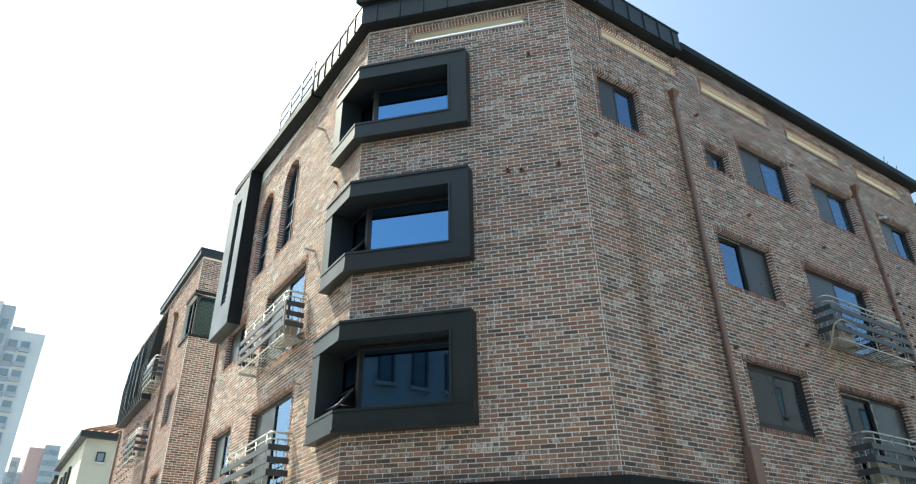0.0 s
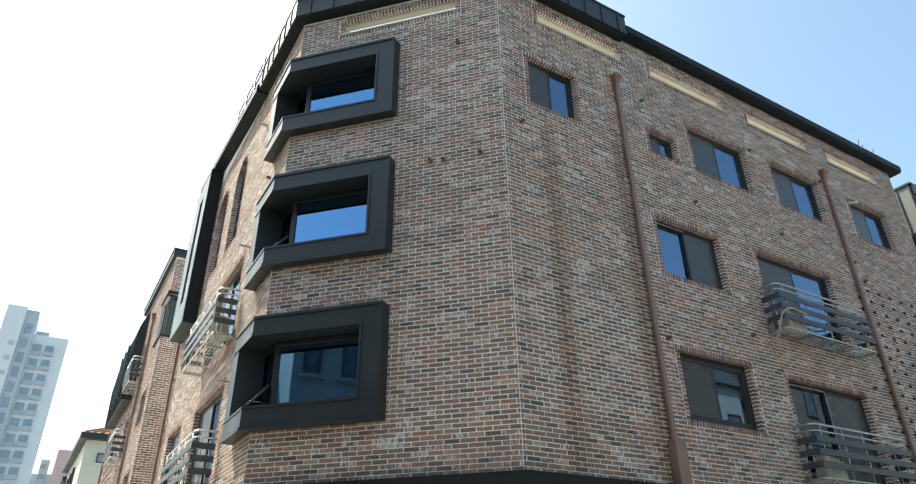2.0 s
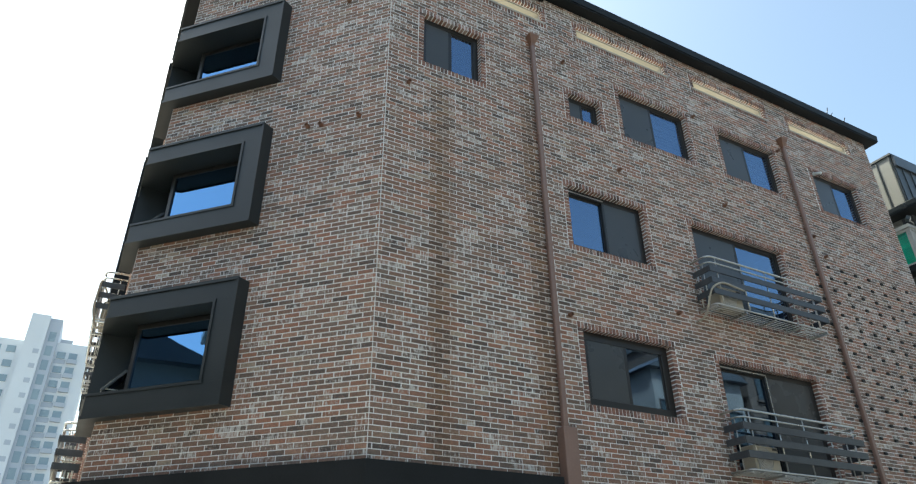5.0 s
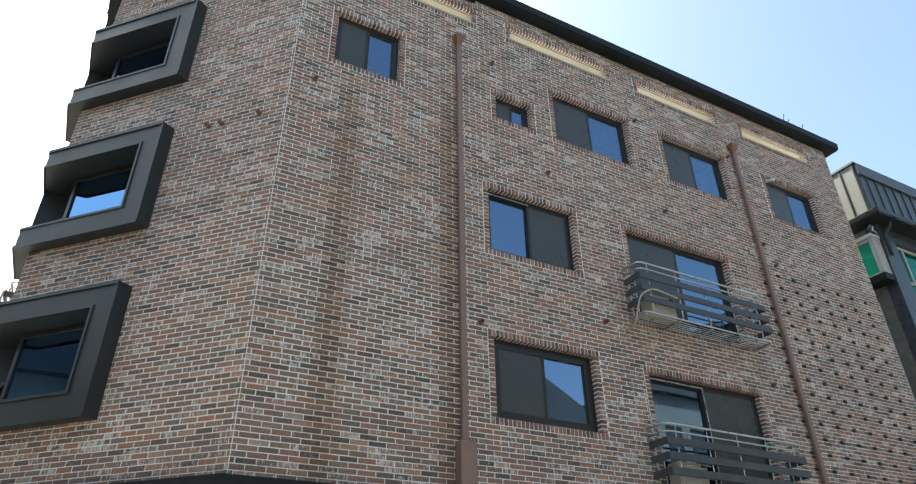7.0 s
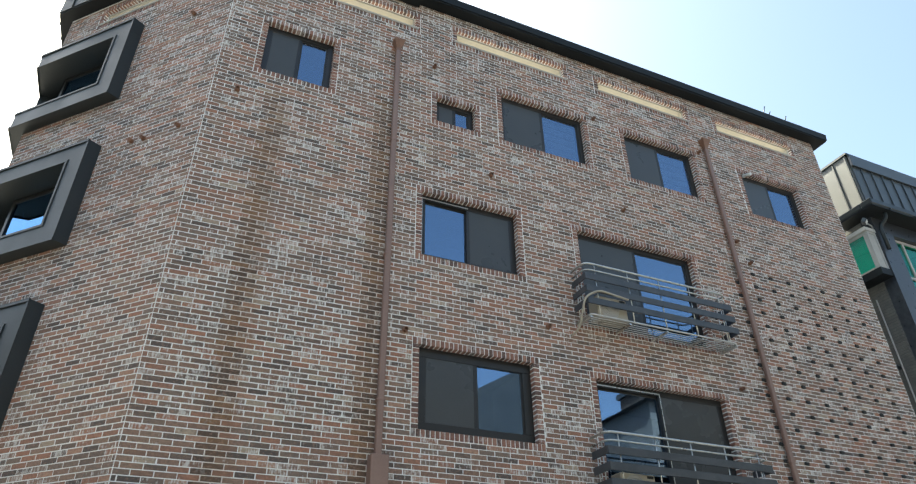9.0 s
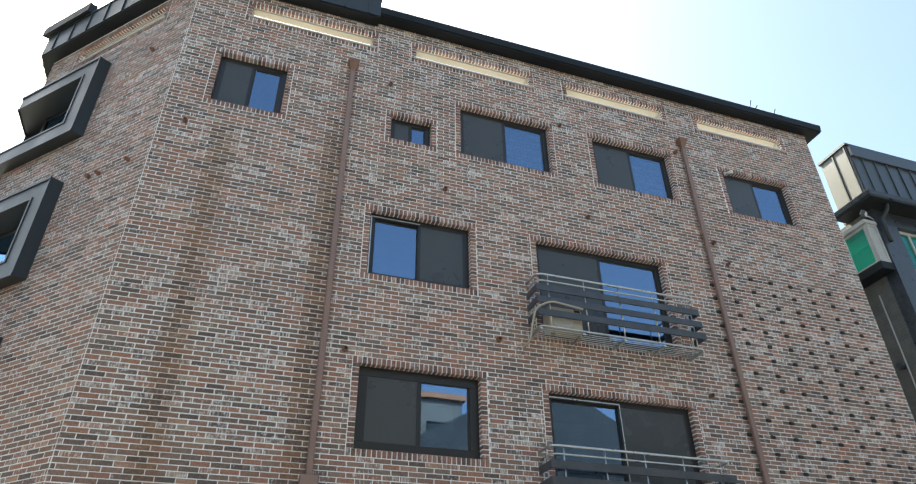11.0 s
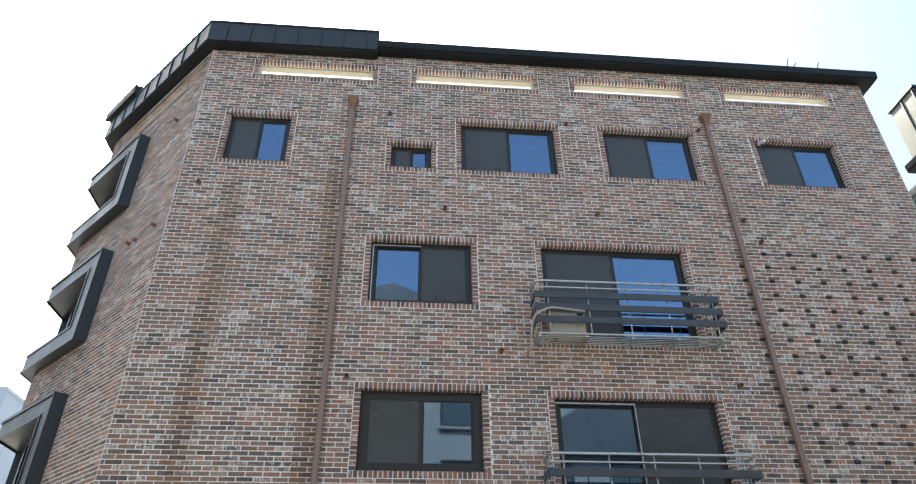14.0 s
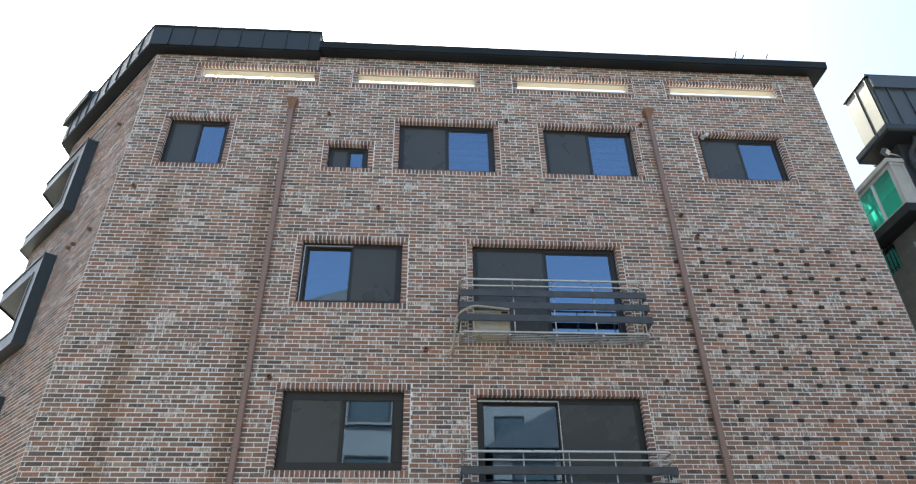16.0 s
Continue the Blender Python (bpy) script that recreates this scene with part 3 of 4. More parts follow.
def run_of_plan(off, back):
    """The two corners of a band along the street sides, at two distances from the face."""
    outline = []
    for o in (off, back):
        a = Vector((4.46 - o, 10.17 - o * 0.41))
        b = Vector((7.43 - o * 0.41, 7.05 - o))
        outline.append((a, b))
    return outline


def band(name, z0, z1, off, back, y_end, x_end, material, parent):
    (a, b), (a2, b2) = run_of_plan(off, back)
    pts = [(4.46 - off, y_end), (a.x, a.y), (b.x, b.y), (x_end, 7.05 - off), (x_end, 7.05 - back), (b2.x, b2.y), (a2.x, a2.y), (4.46 - back, y_end)]
    return part(name, prism(pts, "z", z0, z1), material, parent)


canopy = tagged(empty("canopy", (7.43, 7.05, 3.0)), "black metal canopy band over the ground floor", "canopy", kind="structure")
cb = band("fascia", 2.85, 3.27, 0.22, -0.1, 19.2, 10.2, M_SOFFIT, None)
cb.parent, cb.matrix_parent_inverse = canopy, canopy.matrix_basis.inverted()

# ---- eaves ----
eaves = tagged(empty("eaves"), "anthracite sheet-metal eaves with standing seams", "eaves", kind="structure")
OV = 0.25
band("fascia", WALL_TOP + 0.03, 13.55, OV, -0.25, 12.75, 10.82, M_METAL, eaves)
band("soffit", WALL_TOP - 0.005, WALL_TOP + 0.029, OV - 0.02, -0.30, 12.75, 10.82, M_SOFFIT, eaves)
band("capping", 13.551, 13.59, OV + 0.02, -0.25, 12.77, 10.84, M_METAL, eaves)
part("fascia", prism([(7.05 - OV, 13.11), (7.05 - OV - 0.02, 13.28), (7.35, 13.31), (7.35, 13.11)], "x", 10.822, 21.97), M_SOFFIT, eaves)
part("soffit", box(10.822, 21.95, 7.05 - OV + 0.02, 7.36, 13.075, 13.109), M_SOFFIT, eaves)
part("fascia", prism([(21.58, 13.11), (21.97, 13.11), (21.99, 13.28), (21.58, 13.31)], "y", 7.36, 19.3), M_METAL, eaves)
# the side street's lower verge climbs a little
bm = bmesh.new()
for y, z in ((12.78, 12.93), (19.3, 13.55)):
    for x, dz in ((4.46 - OV - 0.05, 0.02), (4.46 - OV - 0.05, 0.24), (4.75, 0.30), (4.75, 0.02)):
        bm.verts.new((x, y, z + dz))
bm.verts.ensure_lookup_table()
v = bm.verts
for q in ((0, 1, 2, 3), (4, 7, 6, 5), (0, 4, 5, 1), (1, 5, 6, 2), (2, 6, 7, 3), (3, 7, 4, 0)):
    bm.faces.new([v[i] for i in q])
part("fascia", bm, M_SOFFIT, eaves)
# seams on the fascias
seam = brick_mesh("seam", 0.025, 0.03, 0.53, M_METAL)
for i in range(7):
    part("seam", seam, M_METAL, eaves).matrix_basis = pose(7.7 + i * 0.48, 7.05 - OV + 0.005, 13.28)
for i in range(8):
    p = CHAMFER.p(0.25 + i * 0.53, 13.28, OV - 0.005)
    part("seam", seam, M_METAL, eaves).matrix_basis = Matrix.Translation(p) @ CHAMFER.m.to_3x3().to_4x4()
for i in range(6):
    part("seam", seam, M_METAL, eaves).matrix_basis = pose(4.46 - OV + 0.005, 10.4 + i * 0.42, 13.28, 0, 0, -90)

# raised sheet-metal hump over the corner
p0, p1 = CHAMFER.p(-0.22, 0, OV + 0.10), CHAMFER.p(1.25, 0, OV + 0.10)
q0, q1 = CHAMFER.p(0.05, 0, -0.2), CHAMFER.p(1.2, 0, -0.2)
part("hump", prism([(p0.x, p0.y), (p1.x, p1.y), (q1.x, q1.y), (q0.x, q0.y)], "z", 13.591, 13.84), M_SOFFIT, eaves)
part("hump_post", tube([CHAMFER.p(1.16, 13.58, OV - 0.1), CHAMFER.p(1.16, 13.92, OV - 0.05)], 0.05), M_METAL, eaves)
# gable wall strip that follows the verge
part("wall_gable", prism([(12.75, WALL_TOP), (19.29, WALL_TOP), (19.29, 13.54), (12.75, 12.94)], "x", 4.47, 4.74), M_MORTAR, None)
tagged(bpy.data.objects["wall_gable"], "rendered strip of wall below the verge", "wall", kind="structure")

# rail on the roof above the side street
rail = tagged(empty("roof_rail", (4.35, 13.0, 13.2)), "thin grey steel rail on the roof edge", "railing")
for i in range(4):
    part("post", tube([(0, 0.2 + i * 0.85, 0.0), (0, 0.35 + i * 0.85, 1.32)], 0.026), M_METAL2, rail)
for z in (0.65, 0.98, 1.3):
    part("bar", tube([(0, 0.2, z), (0, 3.0, z + 0.05)], 0.018), M_METAL2, rail)

# ---- corner bay windows ----
def bay_window(z0, z1, n):
    ob = empty("bay_window", (4.46, 10.17, z0))
    tagged(ob, "anthracite metal bay window wrapping the house corner, its vent open" if n else "anthracite metal bay window wrapping the house corner", "bay window", "corner bay windows", "structure")
    h = z1 - z0
    A = Vector((4.46, 10.17))
    out = 0.2
    du, nu = CHAMFER.d.to_2d(), CHAMFER.n.to_2d()
    # outline in plan: face of the box and its back in the wall
    e = Vector((-out, -out * 0.41))
    right = du * (BAY_U - 0.04) + nu * out
    rback = du * BAY_U
    left = Vector((-out, BAY_V - 0.02))
    lback = Vector((0.0, BAY_V))

    def slab(p, za, zb, inset=0.0, bm=None):
        bm = bm or bmesh.new()
        v0 = [bm.verts.new((*q, za)) for q in p]
        v1 = [bm.verts.new((*q, zb)) for q in p]
        bm.faces.new(v0)
        bm.faces.new(v1[::-1])
        for i in range(len(p)):
            j = (i + 1) % len(p)
            bm.faces.new((v0[i], v0[j], v1[j], v1[i]))
        return bm

    deep = -0.28
    ib = Vector((-deep, -deep * 0.41))
    outline = [lback, left, e, right, rback, du * (BAY_U - 0.1) + nu * deep, ib, Vector((-deep, BAY_V))]
    fw = 0.33
    part("sill_box", slab(outline, 0.0, fw), M_METAL, ob)
    part("head_box", slab(outline, h - fw + 0.02, h), M_METAL, ob)
    jr = [right, rback, du * (BAY_U - 0.1) + nu * deep, du * (BAY_U - 0.40) + nu * deep, du * (BAY_U - 0.40) + nu * out]
    part("jamb", slab(jr, fw + 0.001, h - fw + 0.019), M_METAL, ob)
    jl = [lback, left, left - Vector((0, 0.33)), Vector((-deep, BAY_V - 0.33)), Vector((-deep, BAY_V))]
    part("jamb", slab(jl, fw + 0.001, h - fw + 0.019), M_METAL, ob)
    # raised rims round box and opening
    for za, zb, o in ((h - 0.035, h + 0.012, 0.022), (-0.012, 0.035, 0.022), (h - fw - 0.012, h - fw + 0.03, 0.014), (fw - 0.01, fw + 0.03, 0.014)):
        f = (out + o) / out
        end = right if o > 0.02 else du * (BAY_U - 0.375) + nu * out
        rim = [left * 1.0 + Vector((-o, 0)), e * f, end + nu * o, end, e, left]
        part("rim", slab(rim, za, zb), M_METAL, ob)
    for u in (BAY_U - 0.08, BAY_U - 0.42):
        p = [du * u + nu * (out + 0.015), du * (u + 0.04) + nu * (out + 0.015), du * (u + 0.04) + nu * (out - 0.002), du * u + nu * (out - 0.002)]
        part("rim", slab(p, fw * (u < BAY_U - 0.3), h - fw * (u < BAY_U - 0.3)), M_METAL, ob)
    # glass set back on the chamfer, with its frame; a vent on the side street
    back = deep + 0.08
    g0, g1 = ib * 0.8 + du * 0.06, du * (BAY_U - 0.41) + nu * back
    zb, zt = fw + 0.02, h - fw + 0.01
    w = (g1 - g0).length
    fr = part("window_frame", frame_mesh(w, zt - zb, 0.07, 0, 0.07), M_FRAME, ob)
    fr.matrix_basis = Matrix.Translation((*g0, zb)) @ CHAMFER.m.to_3x3().to_4x4()
    pane = part("pane", box(0.06, w - 0.06, 0.03, 0.037, 0.06, zt - zb - 0.06), M_BAYGLASS, fr)
    pane.visible_shadow = False
    post = [ib * 0.95, g0, g0 - nu * 0.1, ib * 0.95 - nu * 0.1]
    part("post", slab(post, fw, h - fw + 0.02), M_FRAME, ob)
    s0 = Vector((0.28, 0.12))
    sw = BAY_V - 0.26
    fr = part("window_frame", frame_mesh(sw, zt - zb, 0.06, 0, 0.06), M_FRAME, ob)
    fr.matrix_basis = Matrix.Translation((s0.x, s0.y + sw, zb)) @ pose(0, 0, 0, 0, 0, -90)
    pane = part("pane", box(0.05, sw - 0.05, 0.03, 0.036, 0.62 if n else 0.05, zt - zb - 0.05), M_BAYGLASS, fr)
    pane.visible_shadow = False
    if n:
        vent = part("vent_sash", frame_mesh(sw - 0.1, 0.44, 0.05, -0.02, 0.02), M_METAL2, ob)
        vent.matrix_basis = Matrix.Translation((s0.x - 0.02, s0.y + sw - 0.05, zb + 0.50)) @ pose(0, 0, 0, 0, 0, -90) @ pose(0, 0, 0, -40) @ pose(0, 0, -0.44)
        part("pane", box(0.04, sw - 0.14, -0.004, 0.004, 0.04, 0.40), M_BAYGLASS, vent).visible_shadow = False
        part("stay", tube([(s0.x - 0.01, s0.y + 0.1, zb + 0.2), (s0.x - 0.3, s0.y + 0.1, zb + 0.2)], 0.01), M_STEEL, ob)
    bm = bmesh.new()
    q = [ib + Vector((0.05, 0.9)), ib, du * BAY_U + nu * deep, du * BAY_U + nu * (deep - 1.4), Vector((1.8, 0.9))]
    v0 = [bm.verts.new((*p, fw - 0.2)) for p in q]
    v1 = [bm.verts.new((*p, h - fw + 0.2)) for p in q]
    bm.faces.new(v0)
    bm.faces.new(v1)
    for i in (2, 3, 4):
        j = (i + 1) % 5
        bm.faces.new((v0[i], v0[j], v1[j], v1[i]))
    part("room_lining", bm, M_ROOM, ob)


for n, (a, b) in enumerate(BAYS):
    bay_window(a, b, n)

# tall metal box on the side street
dormer = tagged(empty("dormer", (4.46, 17.3, 8.45)), "tall anthracite metal bay with a slit window", "bay window", kind="structure")
part("casing", box(-0.36, 0.0, 0, 0.55, 0, 4.75), M_METAL2, dormer)
part("casing", box(-0.36, 0.0, 1.0, 1.75, 0, 4.75), M_METAL2, dormer)
part("casing", box(-0.36, 0.0, 0.551, 0.999, 0, 0.8), M_METAL2, dormer)
part("casing", box(-0.36, 0.0, 0.551, 0.999, 4.2, 4.75), M_METAL2, dormer)
part("side_plate", box(-0.35, 0.0, -0.012, -0.001, 0.01, 4.9), M_SOFFIT, dormer)
part("pane", box(-0.12, -0.11, 0.551, 0.999, 0.8, 4.2), M_GLASS, dormer)
for z in (1.0, 1.12, 1.5):
    part("bar", tube([(-0.3, 0.551, z), (-0.3, 0.999, z)], 0.012), M_STEEL, dormer)

# ---- balconies ----
def balcony(m, w, copy=None):
    """A steel balcony guard with three grey boards and a grating of bars below."""
    ob = new("balcony")
    ob.matrix_basis = m
    d, h = 0.40, 0.99
    rail0 = lambda z, r: bend([(0.0, 0, z), (0.0, -d, z), (w, -d, z), (w, 0, z)], r)
    part("top_rail", tube(rail0(h, 0.14), 0.021), M_STEEL, ob)
    part("rail", tube(rail0(h - 0.12, 0.14), 0.015), M_STEEL, ob)
    part("lower_rail", tube(rail0(0.03, 0.08), 0.018), M_STEEL, ob)
    n = 5
    for i in range(n):
        x = 0.2 + i * (w - 0.4) / (n - 1)
        part("post", tube([(x, -d, 0.03), (x, -d, h)], 0.011, 6), M_STEEL, ob)
    for x in (0.0, w):
        for y in (-0.12, -0.26):
            part("post", tube([(x, y, 0.03), (x, y, h - 0.12)], 0.010, 6), M_STEEL, ob)
    for k, z in enumerate((0.66, 0.435, 0.21)):
        e = 0.03 + 0.022 * k
        part("board", box(-0.03, w + e, -d - 0.04, -d - 0.014, z, z + 0.115, 0.004), M_SLAT, ob, "grey painted board")
        part("board", box(-0.032, -0.008, -d - 0.012, -0.03, z + 0.002, z + 0.113, 0.004), M_SLAT, ob, "grey painted board")
        part("board", box(w + e - 0.028, w + e - 0.004, -d - 0.012, -0.03, z + 0.002, z + 0.113, 0.004), M_SLAT, ob, "grey painted board")
    for i in range(6):
        y = -d + 0.06 + i * 0.062
        part("grate_bar", tube([(0, y, 0.012), (w, y, 0.012)], 0.008, 6), M_STEEL, ob)
    for i in range(5):
        x = 0.02 + i * (w - 0.04) / 4
        part("bracket", box(x - 0.02, x + 0.02, -d, 0, -0.025, 0.0), M_STEEL, ob)
    return tagged(ob, "steel balcony guard with three grey boards", "balcony", "balconies")


B1 = balcony(pose(13.72, 7.03, 6.44), 3.06)
B2 = balcony(pose(13.72, 7.03, 3.59), 3.06)
B3 = balcony(LEFT.m @ pose(Y0 - 15.2, -0.02, 6.44), 2.85)
B4 = balcony(LEFT.m @ pose(Y0 - 15.2, -0.02, 3.59), 2.85)


def air_conditioner(m):
    ob = new("air_conditioner")
    ob.matrix_basis = m
    part("casing", box(0, 0.6, -0.24, 0, 0, 0.42, 0.015), M_PLASTIC, ob)
    bm = bmesh.new()
    for r in (0.06, 0.10, 0.14, 0.18):
        add_tube(bm, [(0.24 + r * math.cos(k * math.tau / 20), -0.25, 0.21 + r * math.sin(k * math.tau / 20)) for k in range(21)], 0.005, 4)
    part("fan_grille", bm, M_CAST, ob, "round fan grille")
    bm = bmesh.new()
    r = bmesh.ops.create_circle(bm, cap_ends=True, segments=24, radius=0.19, matrix=pose(0.24, -0.243, 0.21, 90))
    part("fan_opening", bm, M_CAST, ob)
    part("badge", box(0.46, 0.57, -0.244, -0.241, 0.36, 0.40), M_FRAME, ob)
    return tagged(ob, "cream outdoor air conditioner unit on balcony grating", "air conditioner", "air conditioners")


air_conditioner(pose(13.92, 6.93, 6.465))
air_conditioner(pose(13.92, 6.93, 3.615))
air_conditioner(LEFT.m @ pose(Y0 - 13.1, -0.09, 6.475))


def hose(pts, parent=None):
    ob = part("hose", tube(bend(pts, 0.12, 5), 0.019), M_PLASTIC)
    return tagged(ob, "cream insulated air conditioner hose", "hose", "hoses")


hose([(14.5, 6.60, 6.86), (13.9, 6.56, 6.9), (13.64, 6.6, 6.75), (13.6, 6.8, 6.25), (13.58, 7.02, 6.22)])
hose([(4.2, 12.9, 7.1), (4.0, 12.3, 7.25), (3.98, 12.2, 6.6), (4.1, 12.2, 6.2), (4.44, 12.1, 6.35)])


# ---- pipes ----
def downpipe(side, u, z0, z1, hopper=True, foot=None):
    ob = new("downpipe")
    ob.matrix_basis = side.m @ pose(u, 0, 0)
    part("pipe", box(-0.045, 0.045, -0.105, -0.025, z0, z1 - 0.25, 0.012), M_PIPE, ob)
    if hopper:
        bm = bmesh.new()
        lo, hi = (-0.045, 0.045, -0.105, -0.025), (-0.105, 0.105, -0.17, -0.012)
        rings = []
        for (a, b, c, d), z in ((lo, z1 - 0.27), (lo, z1 - 0.2), (hi, z1 - 0.03), (hi, z1)):
            rings.append([bm.verts.new(p) for p in ((a, c, z), (b, c, z), (b, d, z), (a, d, z))])
        for r0, r1 in zip(rings, rings[1:]):
            for k in range(4):
                bm.faces.new((r0[k], r0[(k + 1) % 4], r1[(k + 1) % 4], r1[k]))
        bm.faces.new(rings[0])
        bm.faces.new(rings[-1])
        part("hopper", bm, M_COPPER, ob, "copper-coloured hopper head")
    for k in range(3):
        z = z0 + 1.3 + k * (z1 - z0 - 1.5) / 3
        part("clip", box(-0.06, 0.06, -0.11, -0.005, z, z + 0.035, 0.004), M_PIPE, ob)
    if foot:
        part("guard_box", box(-0.12, 0.12, -0.19, -0.012, z0 - 0.6, foot, 0.01), M_PIPE, ob)
    return tagged(ob, "brown square downpipe with a copper hopper head", "downpipe", "downpipes")


downpipe(FRONT, 10.41 - X0, 3.4, 11.71, foot=3.98)
downpipe(FRONT, 17.73 - X0, 3.3, 11.78)
downpipe(LEFT, 0.12, 3.3, 9.0, True)


def vent_cap(side, u, z):
    ob = new("vent_pipe")
    ob.matrix_basis = side.m @ pose(u, 0, z)
    bm = bmesh.new()
    rings = [[bm.verts.new((r * math.cos(k * math.tau / 12), y, r * math.sin(k * math.tau / 12))) for k in range(12)] for r, y in ((0.036, 0.0), (0.036, -0.075), (0.027, -0.075), (0.027, -0.02))]
    for r0, r1 in zip(rings, rings[1:]):
        for k in range(12):
            bm.faces.new((r0[k], r0[(k + 1) % 12], r1[(k + 1) % 12], r1[k]))
    bm.faces.new(rings[-1])
    part("sleeve", bm, M_COPPER, ob)
    part("flange", tube([(0, -0.012, 0), (0, -0.015, 0)], 0.046, 12), M_COPPER, ob)
    return tagged(ob, "small copper vent pipe in the brick wall", "vent", "vent pipes")


for x, z in ((7.81, 9.46), (11.16, 11.40), (12.26, 9.12), (14.74, 11.38), (17.53, 11.40), (15.11, 9.14), (17.94, 9.13), (18.16, 8.66), (10.74, 5.82), (13.17, 6.32), (17.05, 5.82)):
    vent_cap(FRONT, x - X0, z)
for u, z in ((0.83, 11.49), (1.38, 8.73), (1.13, 8.70), (0.45, 8.72)):
    vent_cap(CHAMFER, 4.307 - u, z)
vent_cap(LEFT, Y0 - 11.3, 9.6)


# short pale bars that stand out of the side wall
for y, z in ((12.35, 11.7), (12.2, 8.38), (12.25, 5.5)):
    ob = part("spout", box(-0.03, 0.03, -0.24, 0.0, -0.018, 0.018, 0.005), M_CAST)
    ob.matrix_basis = LEFT.m @ pose(Y0 - y, 0, z)
    tagged(ob, "short pale metal spout from the brick wall", "spout", "spouts")


# ---- brick house farther down the side street ----
NB_L = Side((4.28, 34.0), (4.28, 23.02))
NB_N = Side((4.28, 23.0), (12.0, 23.0))
NY = 34.0
nb_open = [(NY - 27.55, NY - 26.1, 9.2, 11.0, True), (NY - 24.75, NY - 23.5, 7.2, 8.35, True), (NY - 28.25, NY - 26.8, 6.6, 8.2, True), (NY - 24.75, NY - 23.5, 4.5, 5.65, True)]
corner_w = (NY - 23.0 - 1.25, NB_L.length, 10.05, 11.55, False)
brick_wall("wall_side_far", NB_L, 2.5, 13.0, nb_open + [corner_w], "sunlit reddish brick wall of the next house", material=M_REDWALL, thick=0.25)
brick_wall("wall_end_far", NB_N, 2.5, 13.0, [(0, 2.6, 10.05, 11.55, False)], "shaded red brick end wall of the next house", material=M_REDWALL, thick=0.25, pieces=(0.1, 1.4, 7.6, 10.0))
for o in nb_open:
    sliding_window(NB_L, *o[:4], screen="l", label="bronze sliding window of the next brick house")
cw = tagged(empty("corner_window", (4.28, 23.0, 10.05)), "dark corner window with bronze frame and greenish glass", "window", kind="structure")
part("sill", prism([(-0.05, 1.3), (-0.05, -0.05), (2.6, -0.05), (2.6, 0.25), (0.25, 0.25), (0.25, 1.3)], "z", -0.08, -0.004), M_SOFFIT, cw)
part("head", prism([(-0.05, 1.3), (-0.05, -0.05), (2.6, -0.05), (2.6, 0.25), (0.25, 0.25), (0.25, 1.3)], "z", 1.504, 1.62), M_SOFFIT, cw)
for x, y, w, rz in ((0.10, 1.24, 0.58, -90), (0.10, 0.66, 0.54, -90), (0.12, 0.10, 1.2, 0), (1.34, 0.10, 1.2, 0)):
    fr = part("window_frame", frame_mesh(w, 1.5, 0.07, 0, 0.07), M_FRAME, cw)
    fr.matrix_basis = pose(x, y, 0, 0, 0, rz)
    part("pane", box(0.06, w - 0.06, 0.03, 0.036, 0.06, 1.44), M_DIMGLASS, fr).visible_shadow = False
part("room_lining", prism([(0.22, 1.25), (0.22, 0.22), (2.6, 0.22), (2.6, 1.25)], "z", 0.0, 1.5), M_SOFFIT, cw)
nb_eave = tagged(empty("eaves_far"), "anthracite metal eaves of the next house", "eaves", kind="structure")
part("fascia", prism([(4.14, 29.4), (4.14, 22.86), (12.0, 22.86), (12.0, 24.2), (4.6, 24.2), (4.6, 29.4)], "z", 13.0, 13.22), M_METAL, nb_eave)
part("capping", prism([(4.11, 29.4), (4.11, 22.83), (12.0, 22.83), (12.0, 24.2), (4.6, 24.2), (4.6, 29.4)], "z", 13.221, 13.27), M_METAL, nb_eave)
mans = tagged(empty("mansard", (4.28, 28.0, 9.0)), "black standing-seam metal mansard with slit windows", "roof", kind="structure")
curve = [(-0.32, 0.0), (-0.36, 1.6), (-0.25, 3.0), (0.05, 3.9), (0.6, 4.35), (2.5, 4.5), (2.5, 0.0)]
part("cladding", prism([(x, z) for x, z in curve], "y", 0.0, 5.4), M_METAL, mans)
for i in range(14):
    bm = bmesh.new()
    add_tube(bm, [(x - 0.015, 0.05 + i * 0.41, z + 0.01) for x, z in curve[:6]], 0.022, 4)
    part("seam", bm, M_METAL, mans)
for i in range(3):
    part("slit_window", box(-0.39, -0.30, 1.7 + i * 1.0, 1.95 + i * 1.0, 0.5, 2.6), M_TOWERG, mans, "narrow dark window slit")
    part("slit_frame", box(-0.42, -0.36, 1.62 + i * 1.0, 1.69 + i * 1.0, 0.45, 2.7), M_METAL2, mans)
balcony(NB_L.m @ pose(NY - 27.7, -0.02, 9.15), 1.65)
balcony(NB_L.m @ pose(NY - 28.6, -0.02, 6.55), 2.1)
downpipe(NB_L, NY - 26.0 + 0.15, 3.0, 11.8)
downpipe(NB_L, 0.3, 3.0, 9.2, False)
tagged(part("wall_core_far", box(4.55, 12.0, 23.3, 33.9, 0, 13.0), M_ROOM), "plain inner walls of the next house", "wall", kind="structure")

